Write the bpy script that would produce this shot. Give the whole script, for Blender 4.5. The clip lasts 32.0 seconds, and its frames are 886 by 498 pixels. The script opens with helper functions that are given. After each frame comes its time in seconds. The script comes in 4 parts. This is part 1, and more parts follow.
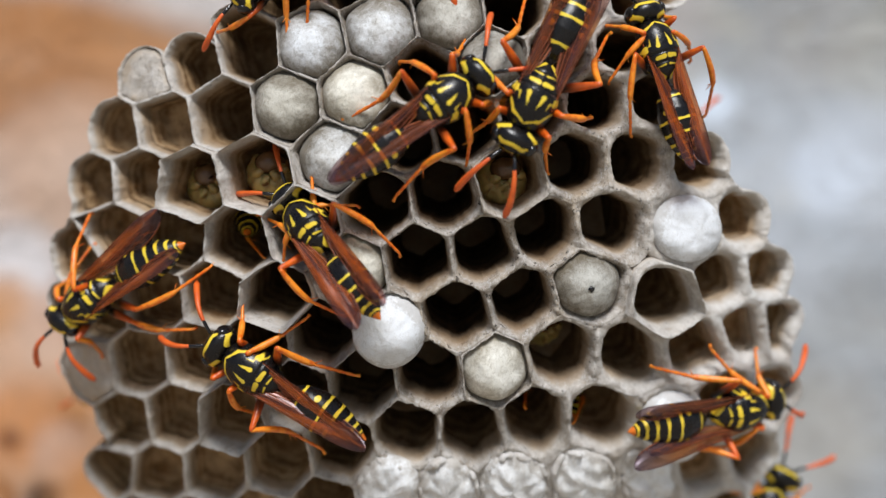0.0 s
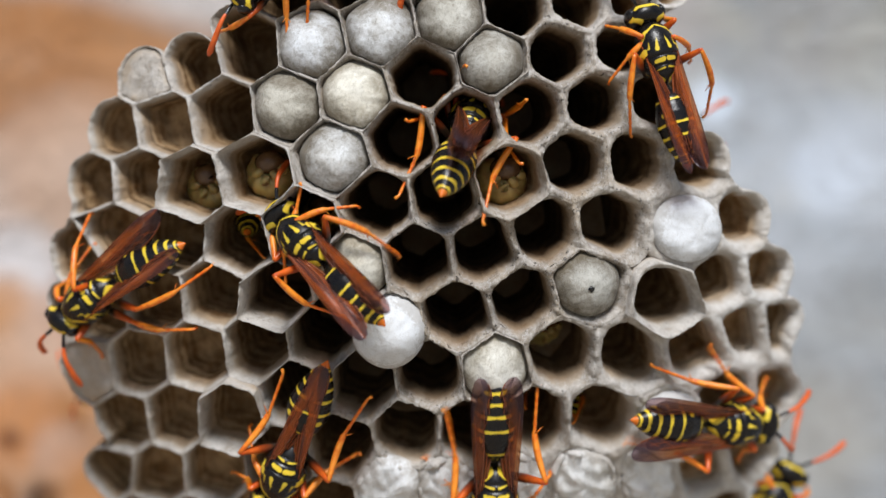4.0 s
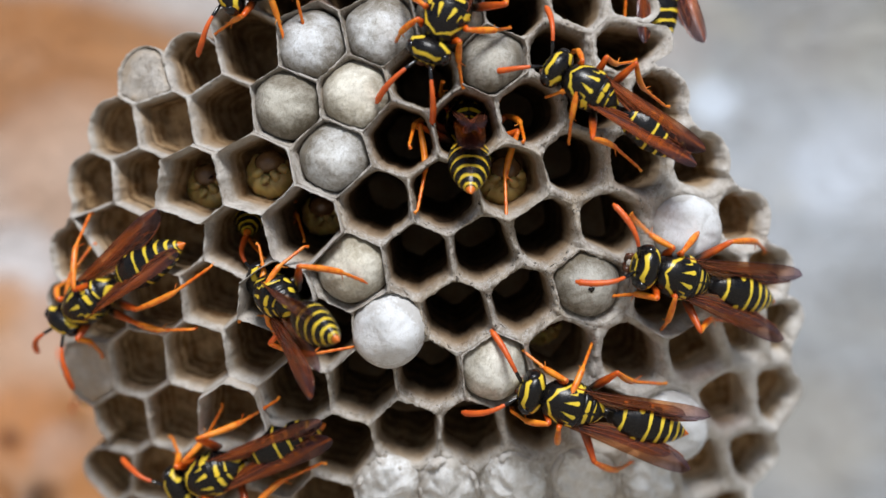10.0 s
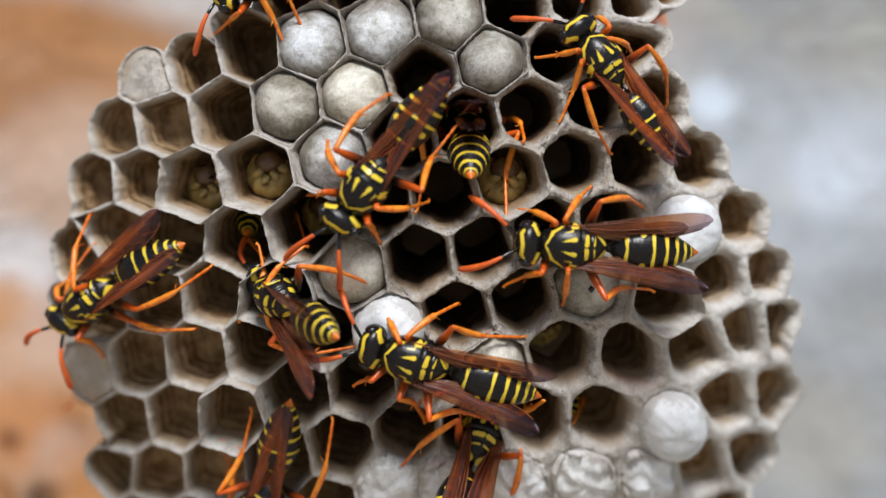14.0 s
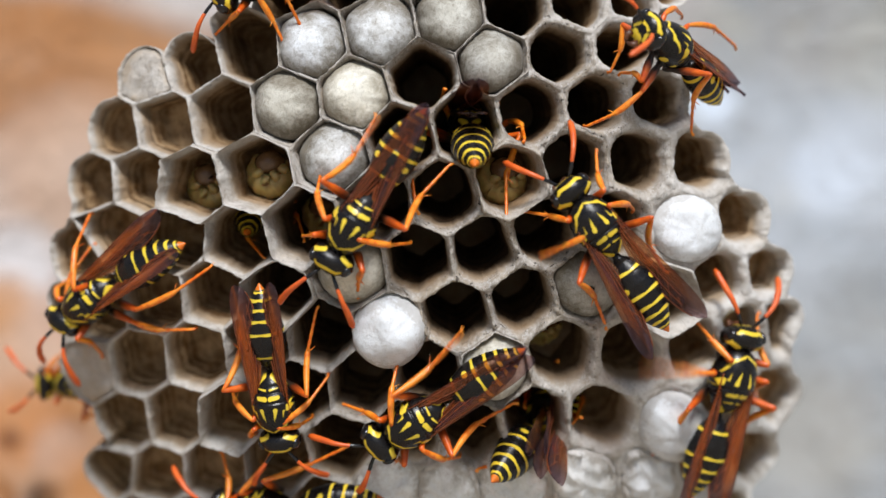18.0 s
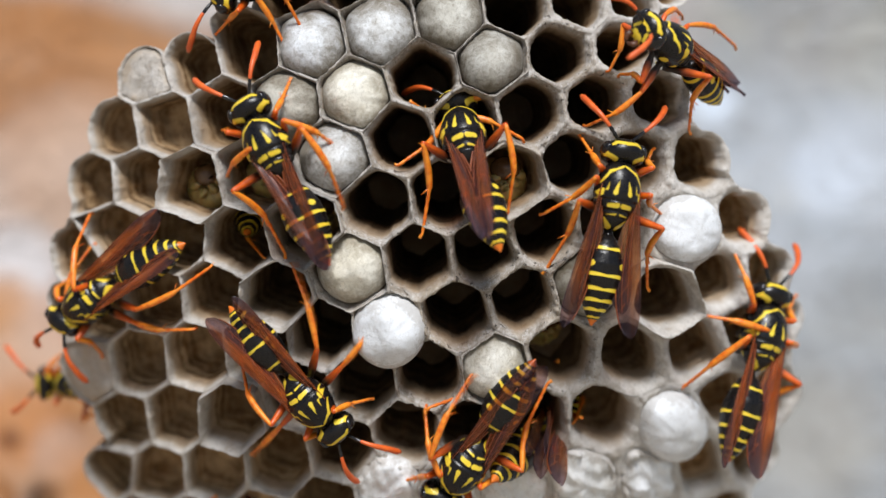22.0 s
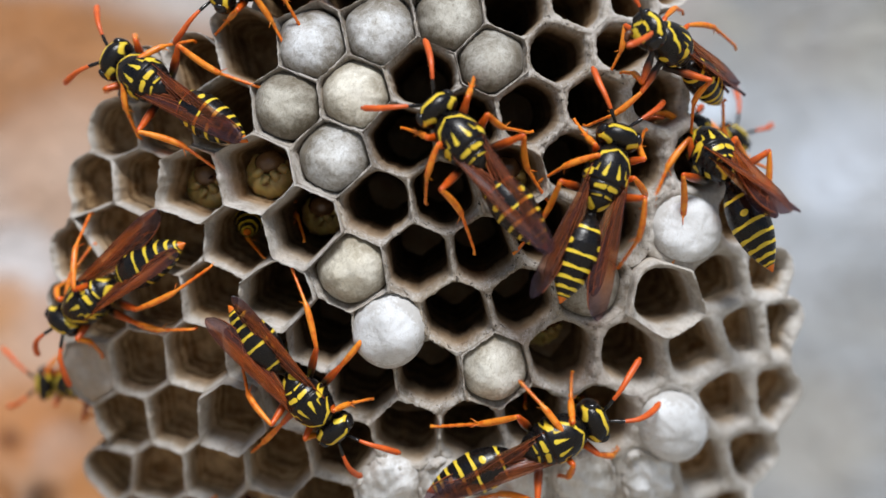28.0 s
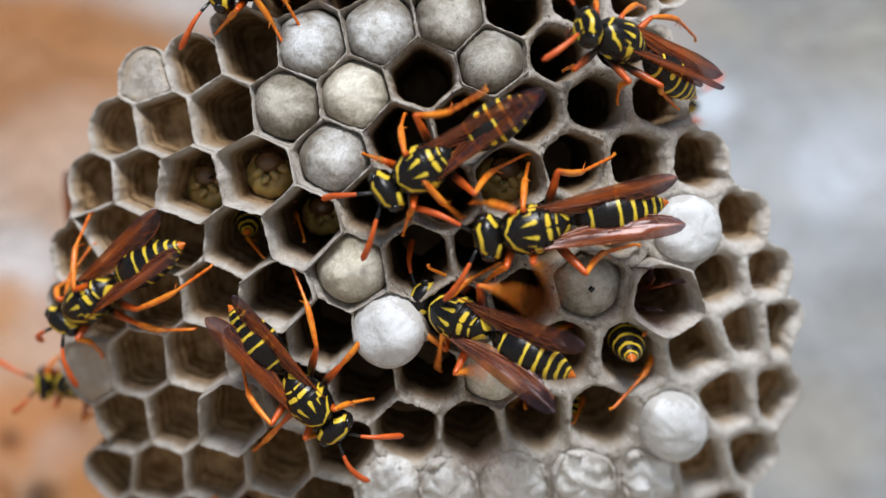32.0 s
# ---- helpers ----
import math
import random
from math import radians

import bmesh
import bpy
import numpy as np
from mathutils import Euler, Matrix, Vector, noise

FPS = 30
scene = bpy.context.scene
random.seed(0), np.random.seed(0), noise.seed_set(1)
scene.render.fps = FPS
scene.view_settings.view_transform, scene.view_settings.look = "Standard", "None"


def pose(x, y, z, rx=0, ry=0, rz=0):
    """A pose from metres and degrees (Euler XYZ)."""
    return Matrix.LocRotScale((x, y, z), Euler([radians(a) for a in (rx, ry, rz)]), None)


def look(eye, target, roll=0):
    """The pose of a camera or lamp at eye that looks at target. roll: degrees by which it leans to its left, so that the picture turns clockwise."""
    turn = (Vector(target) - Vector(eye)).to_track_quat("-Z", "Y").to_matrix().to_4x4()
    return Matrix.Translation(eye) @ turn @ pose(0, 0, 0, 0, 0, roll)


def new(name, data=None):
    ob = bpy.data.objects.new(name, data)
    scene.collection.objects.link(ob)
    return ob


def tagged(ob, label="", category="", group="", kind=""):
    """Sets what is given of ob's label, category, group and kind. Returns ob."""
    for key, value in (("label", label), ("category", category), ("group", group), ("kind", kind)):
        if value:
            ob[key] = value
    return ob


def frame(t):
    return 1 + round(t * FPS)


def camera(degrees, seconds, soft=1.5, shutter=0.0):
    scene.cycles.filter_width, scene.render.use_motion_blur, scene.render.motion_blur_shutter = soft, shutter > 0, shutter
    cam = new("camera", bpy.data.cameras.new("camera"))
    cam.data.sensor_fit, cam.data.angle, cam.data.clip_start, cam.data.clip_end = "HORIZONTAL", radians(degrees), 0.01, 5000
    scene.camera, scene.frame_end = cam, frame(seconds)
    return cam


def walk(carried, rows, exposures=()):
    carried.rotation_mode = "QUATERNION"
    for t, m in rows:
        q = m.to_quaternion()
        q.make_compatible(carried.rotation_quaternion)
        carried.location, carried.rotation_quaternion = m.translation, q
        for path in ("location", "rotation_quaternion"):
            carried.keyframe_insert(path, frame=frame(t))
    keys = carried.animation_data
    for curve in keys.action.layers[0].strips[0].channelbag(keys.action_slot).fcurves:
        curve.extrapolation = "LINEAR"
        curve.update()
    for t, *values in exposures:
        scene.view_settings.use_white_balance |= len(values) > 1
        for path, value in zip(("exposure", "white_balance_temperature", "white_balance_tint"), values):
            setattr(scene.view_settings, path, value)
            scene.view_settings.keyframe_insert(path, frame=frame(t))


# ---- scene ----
cam = camera(24, 32.0, soft=1.5, shutter=0.5)
REACH = 0.17341  # camera to the crown of the comb
walk(cam, [(0.0, look((0, -REACH, 0), (0, 0, 0))), (32.0, look((0, -REACH, 0), (0, 0, 0)))],
     [(0.0, -0.10), (5.0, -0.12), (10.0, -0.14), (14.0, -0.08), (17.0, 0.03), (22.0, 0.00), (25.0, -0.10), (28.0, -0.14), (32.0, -0.14)])
cam.data.dof.use_dof = True
cam.data.dof.focus_distance = REACH + 0.002
cam.data.dof.aperture_fstop = 14.5

MM = 0.001
PI = math.pi

# ---- world and light ----
world = bpy.data.worlds.new("overcast_sky")
scene.world = world
world.use_nodes = True
wn = world.node_tree
sky = wn.nodes.new("ShaderNodeTexSky")
sky.sky_type, sky.sun_disc = "NISHITA", False
sky.sun_elevation, sky.sun_rotation = radians(50), radians(173)
wn.nodes["Background"].inputs["Strength"].default_value = 0.075
wn.links.new(sky.outputs[0], wn.nodes["Background"].inputs["Color"])

sun = new("sun", bpy.data.lights.new("sun", "SUN"))
sun.data.energy, sun.data.angle, sun.data.color = 4.7, radians(20), (0.985, 0.99, 1.0)
sun.matrix_world = look((0.12, -0.98, 1.18), (0, 0, 0))


# ---- materials ----
class Nodes:
    """A material with a Principled shader and short ways to add nodes."""

    def __init__(self, name):
        self.mat = bpy.data.materials.new(name)
        self.mat.use_nodes = True
        self.tree = self.mat.node_tree
        self.out = self.tree.nodes["Material Output"]
        self.bsdf = self.tree.nodes["Principled BSDF"]

    def put(self, value, socket):
        if isinstance(value, bpy.types.NodeSocket):
            self.tree.links.new(value, socket)
        elif value is not None:
            if isinstance(value, tuple) and len(value) == 3 and socket.type == "RGBA":
                value = (*value, 1)
            socket.default_value = value

    def node(self, kind, out=0, **inputs):
        n = self.tree.nodes.new(kind)
        for key, value in inputs.items():
            self.put(value, n.inputs[key])
        return n.outputs[out]

    def where(self, scale=(1, 1, 1)):
        n = self.tree.nodes.new("ShaderNodeMapping")
        self.tree.links.new(self.tree.nodes.new("ShaderNodeTexCoord").outputs["Object"], n.inputs["Vector"])
        n.inputs["Scale"].default_value = scale
        return n.outputs[0]

    def noise(self, scale, detail=4, rough=0.6, at=None, distort=0.0):
        return self.node("ShaderNodeTexNoise", Vector=at or self.where(), Scale=scale, Detail=detail, Roughness=rough, Distortion=distort)

    def math(self, op, a, b=None):
        n = self.tree.nodes.new("ShaderNodeMath")
        n.operation = op
        self.put(a, n.inputs[0])
        self.put(b, n.inputs[1])
        return n.outputs[0]

    def ramp(self, value, low, high, a=0.0, b=1.0):
        return self.node("ShaderNodeMapRange", **{"Value": value, "From Min": low, "From Max": high, "To Min": a, "To Max": b})

    def mix(self, fac, a, b, blend="MIX"):
        n = self.tree.nodes.new("ShaderNodeMix")
        n.data_type, n.blend_type = "RGBA", blend
        self.put(fac, n.inputs[0])
        self.put(a, n.inputs[6])
        self.put(b, n.inputs[7])
        return n.outputs[2]

    def attr(self, name):
        n = self.tree.nodes.new("ShaderNodeAttribute")
        n.attribute_name = name
        return n.outputs["Fac"]

    def rand(self):
        return self.tree.nodes.new("ShaderNodeObjectInfo").outputs["Random"]

    def bump(self, height, strength=0.3, distance=0.0001):
        self.put(self.node("ShaderNodeBump", Height=height, Strength=strength, Distance=distance), self.bsdf.inputs["Normal"])

    def done(self, color, rough=0.6, **more):
        self.put(color, self.bsdf.inputs["Base Color"])
        self.put(rough, self.bsdf.inputs["Roughness"])
        for key, value in more.items():
            self.put(value, self.bsdf.inputs[key.replace("_", " ")])
        return self.mat


def comb_paper():
    m = Nodes("comb_paper")
    depth = m.attr("depth")
    grain = m.noise(3300, 4, 0.7)
    blotch = m.noise(300, 4, 0.6)
    cloud = m.noise(760, 5, 0.65)
    streak = m.noise(620, 4, 0.6, at=m.where((1.0, 0.13, 1.0)))
    wob = m.math("ADD", depth, m.math("MULTIPLY", m.math("SUBTRACT", blotch, 0.5), 5.0))
    band = m.math("ADD", m.math("MULTIPLY", m.math("SINE", m.math("MULTIPLY", wob, 3.4)), 0.6), m.ramp(streak, 0.32, 0.68, -1.0, 1.0))
    rim = m.mix(m.ramp(cloud, 0.34, 0.58), (0.235, 0.195, 0.155), (0.43, 0.395, 0.355))
    rim = m.mix(m.ramp(blotch, 0.48, 0.68, 0, 0.55), rim, (0.40, 0.33, 0.245))
    rim = m.mix(m.ramp(grain, 0.54, 0.66, 0, 0.65), rim, (0.18, 0.145, 0.11))
    fleck = m.noise(1900, 2, 0.5)
    rim = m.mix(m.ramp(fleck, 0.63, 0.68, 0, 0.85), rim, (0.05, 0.038, 0.03))
    fibre = m.noise(5200, 3, 0.6, at=m.where((1.0, 0.3, 0.35)), distort=1.5)
    rim = m.mix(m.ramp(fibre, 0.55, 0.68, 0, 0.5), rim, (0.66, 0.66, 0.65))
    rim = m.mix(m.ramp(grain, 0.43, 0.32, 0, 0.5), rim, (0.68, 0.67, 0.66))
    fresh = m.math("SUBTRACT", 1.0, m.attr("age"))
    rim = m.mix(m.math("MULTIPLY", fresh, 0.5), rim, m.mix(m.ramp(cloud, 0.35, 0.65), (0.35, 0.285, 0.215), (0.54, 0.49, 0.425)))
    rim = m.mix(m.attr("pale"), rim, m.mix(m.ramp(cloud, 0.35, 0.65), (0.48, 0.445, 0.405), (0.66, 0.645, 0.625)))
    # Deep walls near black: the cells' own shade is in this brown too.
    shaded_old = m.mix(m.ramp(band, -1, 1), (0.008, 0.004, 0.002), (0.055, 0.029, 0.012))
    # Outer cells' newer paper, lightened in place of light through its walls.
    lit_young = m.mix(m.ramp(band, -1, 1), (0.30, 0.165, 0.070), (0.66, 0.455, 0.255))
    inside = m.mix(m.attr("age"), lit_young, shaded_old)
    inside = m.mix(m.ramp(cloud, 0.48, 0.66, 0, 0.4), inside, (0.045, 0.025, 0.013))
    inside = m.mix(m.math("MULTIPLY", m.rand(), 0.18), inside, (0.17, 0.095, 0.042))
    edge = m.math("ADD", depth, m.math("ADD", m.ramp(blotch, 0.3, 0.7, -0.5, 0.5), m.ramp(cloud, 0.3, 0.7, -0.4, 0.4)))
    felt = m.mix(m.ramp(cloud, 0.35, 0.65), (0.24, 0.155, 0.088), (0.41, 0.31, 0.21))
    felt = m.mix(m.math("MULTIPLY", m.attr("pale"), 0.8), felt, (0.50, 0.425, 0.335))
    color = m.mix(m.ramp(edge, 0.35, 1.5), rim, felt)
    # Blends to the inside colour with depth, so painted shade deepens down the cell.
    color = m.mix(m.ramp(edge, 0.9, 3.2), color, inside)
    m.bump(m.math("ADD", m.math("ADD", grain, fibre), m.math("MULTIPLY", cloud, 2.2)), 0.7, 0.0002)
    return m.done(color, 0.88, Specular_IOR_Level=0.12)


def silk(name, pale, dull, dirt_shade, cream=0.7, thin_shade_from=0.45, thin_shade=0.9):
    """Spun silk: dense and white in the middle of a cap, thinner, dull and colour-shaded towards its edge."""
    m = Nodes(name)
    cloud = m.noise(330, 5, 0.62, distort=0.3)
    wisp = m.noise(1700, 6, 0.75, distort=0.8)
    fine = m.noise(5600, 3, 0.7)
    thread = m.noise(3600, 3, 0.65, at=m.where((1.0, 0.5, 0.45)), distort=3.0)
    color = m.mix(m.ramp(cloud, 0.42, 0.70, 0, 0.8), pale, dull)
    color = m.mix(m.ramp(wisp, 0.50, 0.70, 0, 0.34), color, dirt_shade)
    color = m.mix(m.ramp(thread, 0.53, 0.66, 0, 0.34), color, dirt_shade)
    color = m.mix(m.ramp(wisp, 0.46, 0.34, 0, 0.5), color, pale)
    color = m.mix(m.math("MULTIPLY", m.rand(), cream), color, (0.97, 0.88, 0.70), "MULTIPLY")
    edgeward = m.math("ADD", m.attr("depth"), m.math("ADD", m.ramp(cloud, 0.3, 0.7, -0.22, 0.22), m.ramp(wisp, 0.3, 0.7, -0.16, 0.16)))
    # Darkens the rim: sheerer silk, and the dome's shading put into the colour.
    color = m.mix(m.ramp(edgeward, thin_shade_from, 0.95, 0, thin_shade), color, dirt_shade)
    m.bump(m.math("ADD", m.math("MULTIPLY", wisp, 0.8), m.math("ADD", m.math("MULTIPLY", cloud, 0.6), m.math("ADD", m.math("MULTIPLY", fine, 0.35), m.math("MULTIPLY", thread, 0.6)))), 0.5, 0.0002)
    return m.done(color, 0.85, Specular_IOR_Level=0.1, Sheen_Weight=0.12)


def shell(name, black, bright):
    m = Nodes(name)
    mark = m.ramp(m.attr("mark"), -0.045, 0.045)
    fuzz = m.noise(2400, 4, 0.7)
    dark = m.mix(fuzz, black, (0.010, 0.008, 0.007))
    glow = m.mix(m.ramp(m.noise(900, 3, 0.6), 0.3, 0.75), bright, (0.72, 0.47, 0.025))
    glow = m.mix(m.ramp(m.attr("rust"), -0.05, 0.05), glow, (0.62, 0.15, 0.015))
    rust_only = m.ramp(m.attr("rust"), -0.05, 0.05)
    color = m.mix(m.math("MAXIMUM", mark, rust_only), dark, glow)
    m.bump(m.noise(5200, 3, 0.6), 0.25, 0.00006)
    return m.done(color, m.ramp(fuzz, 0.3, 0.7, 0.2, 0.38), Specular_IOR_Level=0.32)


def leg_chitin(name, deep, light):
    m = Nodes(name)
    dark = m.ramp(m.attr("mark"), -0.25, 0.25)
    spot = m.noise(1100, 3, 0.6)
    orange = m.mix(m.ramp(spot, 0.38, 0.60), deep, light)
    m.bump(m.noise(5000, 3, 0.7), 0.3, 0.00005)
    return m.done(m.mix(dark, orange, (0.022, 0.012, 0.008)), m.ramp(spot, 0.3, 0.7, 0.24, 0.46), Specular_IOR_Level=0.5, Subsurface_Weight=0.1, Subsurface_Scale=0.0003)


def wing_membrane(name, tan, brown, smoke, base_clear, tip_clear):
    """A veined film: tan at its root, smoky towards its tip, clear in part."""
    m = Nodes(name)
    fold = m.noise(300, 3, 0.55, at=m.where((0.22, 1.5, 1)), distort=0.5)
    crease = m.noise(900, 2, 0.5, at=m.where((0.12, 1.2, 1)), distort=0.4)
    edge = m.ramp(m.math("ADD", m.attr("mark"), m.ramp(fold, 0.3, 0.7, -0.12, 0.12)), 0.32, 0.70)
    color = m.mix(m.ramp(fold, 0.35, 0.65), tan, brown)
    color = m.mix(edge, color, smoke)
    color = m.mix(m.ramp(crease, 0.55, 0.60, 0, 0.9), color, tan)
    color = m.mix(m.ramp(crease, 0.45, 0.40, 0, 0.8), color, smoke)
    m.bump(m.math("ADD", fold, m.math("MULTIPLY", crease, 0.5)), 0.75, 0.0006)
    m.done(color, 0.3, Specular_IOR_Level=0.5)
    clear = m.tree.nodes.new("ShaderNodeBsdfTransparent")
    m.put(m.mix(edge, (0.93, 0.66, 0.44), (0.74, 0.64, 0.66)), clear.inputs["Color"])
    both = m.tree.nodes.new("ShaderNodeMixShader")
    m.put(m.math("ADD", m.math("ADD", m.math("MULTIPLY", edge, tip_clear - base_clear), base_clear), m.ramp(fold, 0.3, 0.7, 0.1, -0.1)), both.inputs[0])
    m.tree.links.new(m.bsdf.outputs[0], both.inputs[1])
    m.tree.links.new(clear.outputs[0], both.inputs[2])
    shine = m.tree.nodes.new("ShaderNodeBsdfGlossy")
    m.put(0.24, shine.inputs["Roughness"])
    m.put((0.55, 0.50, 0.62, 1), shine.inputs["Color"])
    m.tree.links.new(m.bsdf.inputs["Normal"].links[0].from_socket, shine.inputs["Normal"])
    gloss = m.math("MULTIPLY", m.node("ShaderNodeFresnel", IOR=1.42), 0.55)
    top = m.tree.nodes.new("ShaderNodeMixShader")
    m.put(gloss, top.inputs[0])
    m.tree.links.new(both.outputs[0], top.inputs[1])
    m.tree.links.new(shine.outputs[0], top.inputs[2])
    m.tree.links.new(top.outputs[0], m.out.inputs["Surface"])
    return m.mat


def plain(name, a, b, scale, rough, strength=0.3, **more):
    m = Nodes(name)
    n = m.noise(scale, 5, 0.65)
    m.bump(n, strength, 0.2 / scale)
    return m.done(m.mix(m.ramp(n, 0.3, 0.7), a, b), rough, **more)


OCHRE_STAINS = (  # x, z, radius in metres, colour, share
    (-0.0465, 0.0255, 0.012, (0.36, 0.165, 0.068), 0.8), (-0.034, 0.022, 0.008, (0.42, 0.21, 0.095), 0.7),
    (-0.043, 0.008, 0.010, (0.52, 0.36, 0.265), 0.7), (-0.050, -0.002, 0.0055, (0.60, 0.575, 0.58), 0.9),
    (-0.0515, -0.0068, 0.004, (0.48, 0.23, 0.09), 0.8), (-0.046, -0.009, 0.0045, (0.50, 0.35, 0.275), 0.7),
    (-0.050, -0.0145, 0.006, (0.50, 0.34, 0.25), 0.7), (-0.049, -0.0205, 0.006, (0.46, 0.20, 0.075), 0.8),
    (-0.0445, -0.0235, 0.0035, (0.46, 0.31, 0.235), 0.7), (-0.0462, -0.0290, 0.0024, (0.04, 0.018, 0.01), 0.95),
    (-0.0505, -0.0222, 0.0016, (0.16, 0.06, 0.025), 0.8), (-0.040, -0.0285, 0.006, (0.40, 0.18, 0.068), 0.7))
GREY_STAINS = (
    (0.0460, 0.0088, 0.0048, (0.56, 0.62, 0.71), 0.75), (0.0323, 0.0176, 0.0030, (0.58, 0.65, 0.74), 0.8),
    (0.0500, 0.0120, 0.0060, (0.50, 0.54, 0.60), 0.6), (0.0440, -0.0225, 0.0090, (0.37, 0.355, 0.325), 0.6),
    (0.0240, 0.0280, 0.0090, (0.40, 0.365, 0.345), 0.7), (0.0430, 0.0260, 0.0080, (0.34, 0.33, 0.32), 0.5),
    (0.0480, -0.0080, 0.0060, (0.33, 0.345, 0.36), 0.5), (0.0420, -0.0040, 0.0050, (0.46, 0.49, 0.53), 0.5))


def spot(m, at, cx, cz, r, wander):
    """A soft-edged stain round a point of the wall."""
    flat = m.tree.nodes.new("ShaderNodeVectorMath")
    flat.operation = "MULTIPLY"
    m.put(at, flat.inputs[0])
    flat.inputs[1].default_value = (1, 0, 1)
    far = m.tree.nodes.new("ShaderNodeVectorMath")
    far.operation = "DISTANCE"
    m.tree.links.new(flat.outputs[0], far.inputs[0])
    far.inputs[1].default_value = (cx, 0, cz)
    return m.ramp(m.math("ADD", m.math("DIVIDE", far.outputs["Value"], r), wander), 1.25, 0.55)


def wall_stone():
    """Plastered wall: ochre stone on one side, worn grey render on the other."""
    m = Nodes("wall_stone")
    at = m.where()
    sep = m.tree.nodes.new("ShaderNodeSeparateXYZ")
    m.tree.links.new(at, sep.inputs[0])
    x, z = sep.outputs[0], sep.outputs[2]
    big = m.noise(26, 3, 0.55)
    mid = m.noise(75, 4, 0.6, distort=0.6)
    fine = m.noise(900, 4, 0.6)
    stain = m.math("MULTIPLY", m.ramp(m.math("ABSOLUTE", m.math("SUBTRACT", z, 0.004)), 0.022, 0.004), m.ramp(big, 0.38, 0.55))
    ochre = m.mix(m.ramp(mid, 0.36, 0.58), (0.18, 0.070, 0.025), (0.40, 0.185, 0.072))
    ochre = m.mix(m.ramp(m.noise(130, 4, 0.65, distort=1.0), 0.46, 0.66, 0, 0.6), ochre, (0.52, 0.37, 0.27))
    ochre = m.mix(m.ramp(m.noise(95, 4, 0.65, distort=0.8), 0.56, 0.72, 0, 0.7), ochre, (0.24, 0.105, 0.04))
    ochre = m.mix(m.math("MULTIPLY", stain, 0.65), ochre, (0.64, 0.57, 0.55))
    grey = m.mix(m.ramp(mid, 0.38, 0.62), (0.22, 0.235, 0.245), (0.315, 0.33, 0.345))
    grey = m.mix(m.ramp(m.noise(48, 4, 0.6, distort=1.2), 0.5, 0.66, 0, 0.7), grey, (0.37, 0.36, 0.32))
    grey = m.mix(m.math("MULTIPLY", stain, 0.8), grey, (0.55, 0.595, 0.66))
    wander = m.math("MULTIPLY", m.math("SUBTRACT", mid, 0.5), 0.5)
    for cx, cz, r, tint, share in OCHRE_STAINS:
        ochre = m.mix(m.math("MULTIPLY", spot(m, at, cx, cz, r, wander), share), ochre, tint)
    for cx, cz, r, tint, share in GREY_STAINS:
        grey = m.mix(m.math("MULTIPLY", spot(m, at, cx, cz, r, wander), share), grey, tint)
    shift = m.math("MULTIPLY", m.math("SUBTRACT", big, 0.5), 0.02)
    line = m.math("ADD", m.math("ADD", x, 0.006), shift)
    crest = m.math("ADD", m.math("ADD", m.math("SUBTRACT", z, 0.0275), m.math("MULTIPLY", m.math("ADD", x, 0.036), 0.2)), m.math("MULTIPLY", shift, 0.5))
    color = m.mix(m.ramp(line, -0.006, 0.006), ochre, grey)
    color = m.mix(m.math("MULTIPLY", m.ramp(crest, -0.002, 0.003), m.ramp(line, 0.02, -0.01)), color, (0.50, 0.46, 0.44))
    color = m.mix(m.ramp(fine, 0.5, 0.75, 0, 0.4), color, (0.2, 0.16, 0.13))
    m.bump(m.math("ADD", mid, m.math("MULTIPLY", fine, 0.2)), 0.5, 0.004)
    return m.done(color, 0.9, Specular_IOR_Level=0.2)


PAPER = comb_paper()
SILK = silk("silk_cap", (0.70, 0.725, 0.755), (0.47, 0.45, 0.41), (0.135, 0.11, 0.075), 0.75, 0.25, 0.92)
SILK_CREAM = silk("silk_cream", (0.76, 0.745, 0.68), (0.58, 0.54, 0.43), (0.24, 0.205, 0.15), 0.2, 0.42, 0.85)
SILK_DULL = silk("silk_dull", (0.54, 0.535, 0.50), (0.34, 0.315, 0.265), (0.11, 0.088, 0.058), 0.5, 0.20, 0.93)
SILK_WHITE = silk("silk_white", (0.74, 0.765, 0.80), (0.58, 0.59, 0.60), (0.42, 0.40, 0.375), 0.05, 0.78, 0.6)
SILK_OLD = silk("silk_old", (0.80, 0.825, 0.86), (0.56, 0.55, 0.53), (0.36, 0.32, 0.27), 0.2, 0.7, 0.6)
CHITIN = shell("wasp_shell", (0.003, 0.003, 0.004), (0.72, 0.56, 0.055))
EYE = plain("eye_black", (0.004, 0.004, 0.005), (0.012, 0.01, 0.01), 3000, 0.18, 0.1)
LEG = leg_chitin("leg_red", (0.42, 0.055, 0.005), (0.66, 0.115, 0.006))
LEG_TIP = leg_chitin("leg_orange", (0.62, 0.115, 0.006), (0.80, 0.26, 0.02))
ANTENNA = plain("antenna_orange", (0.72, 0.13, 0.015), (0.52, 0.075, 0.012), 900, 0.42)
JAW = plain("mandible_brown", (0.045, 0.015, 0.012), (0.16, 0.06, 0.02), 1500, 0.3)
WING = wing_membrane("wing_membrane", (0.46, 0.100, 0.010), (0.19, 0.038, 0.007), (0.045, 0.021, 0.024), 0.58, 0.58)
SMOKY_WING = wing_membrane("smoky_wing", (0.28, 0.085, 0.024), (0.085, 0.036, 0.024), (0.070, 0.050, 0.070), 0.76, 0.90)
HIND_WING = wing_membrane("hindwing_film", (0.34, 0.16, 0.06), (0.18, 0.09, 0.045), (0.06, 0.04, 0.05), 0.74, 0.80)
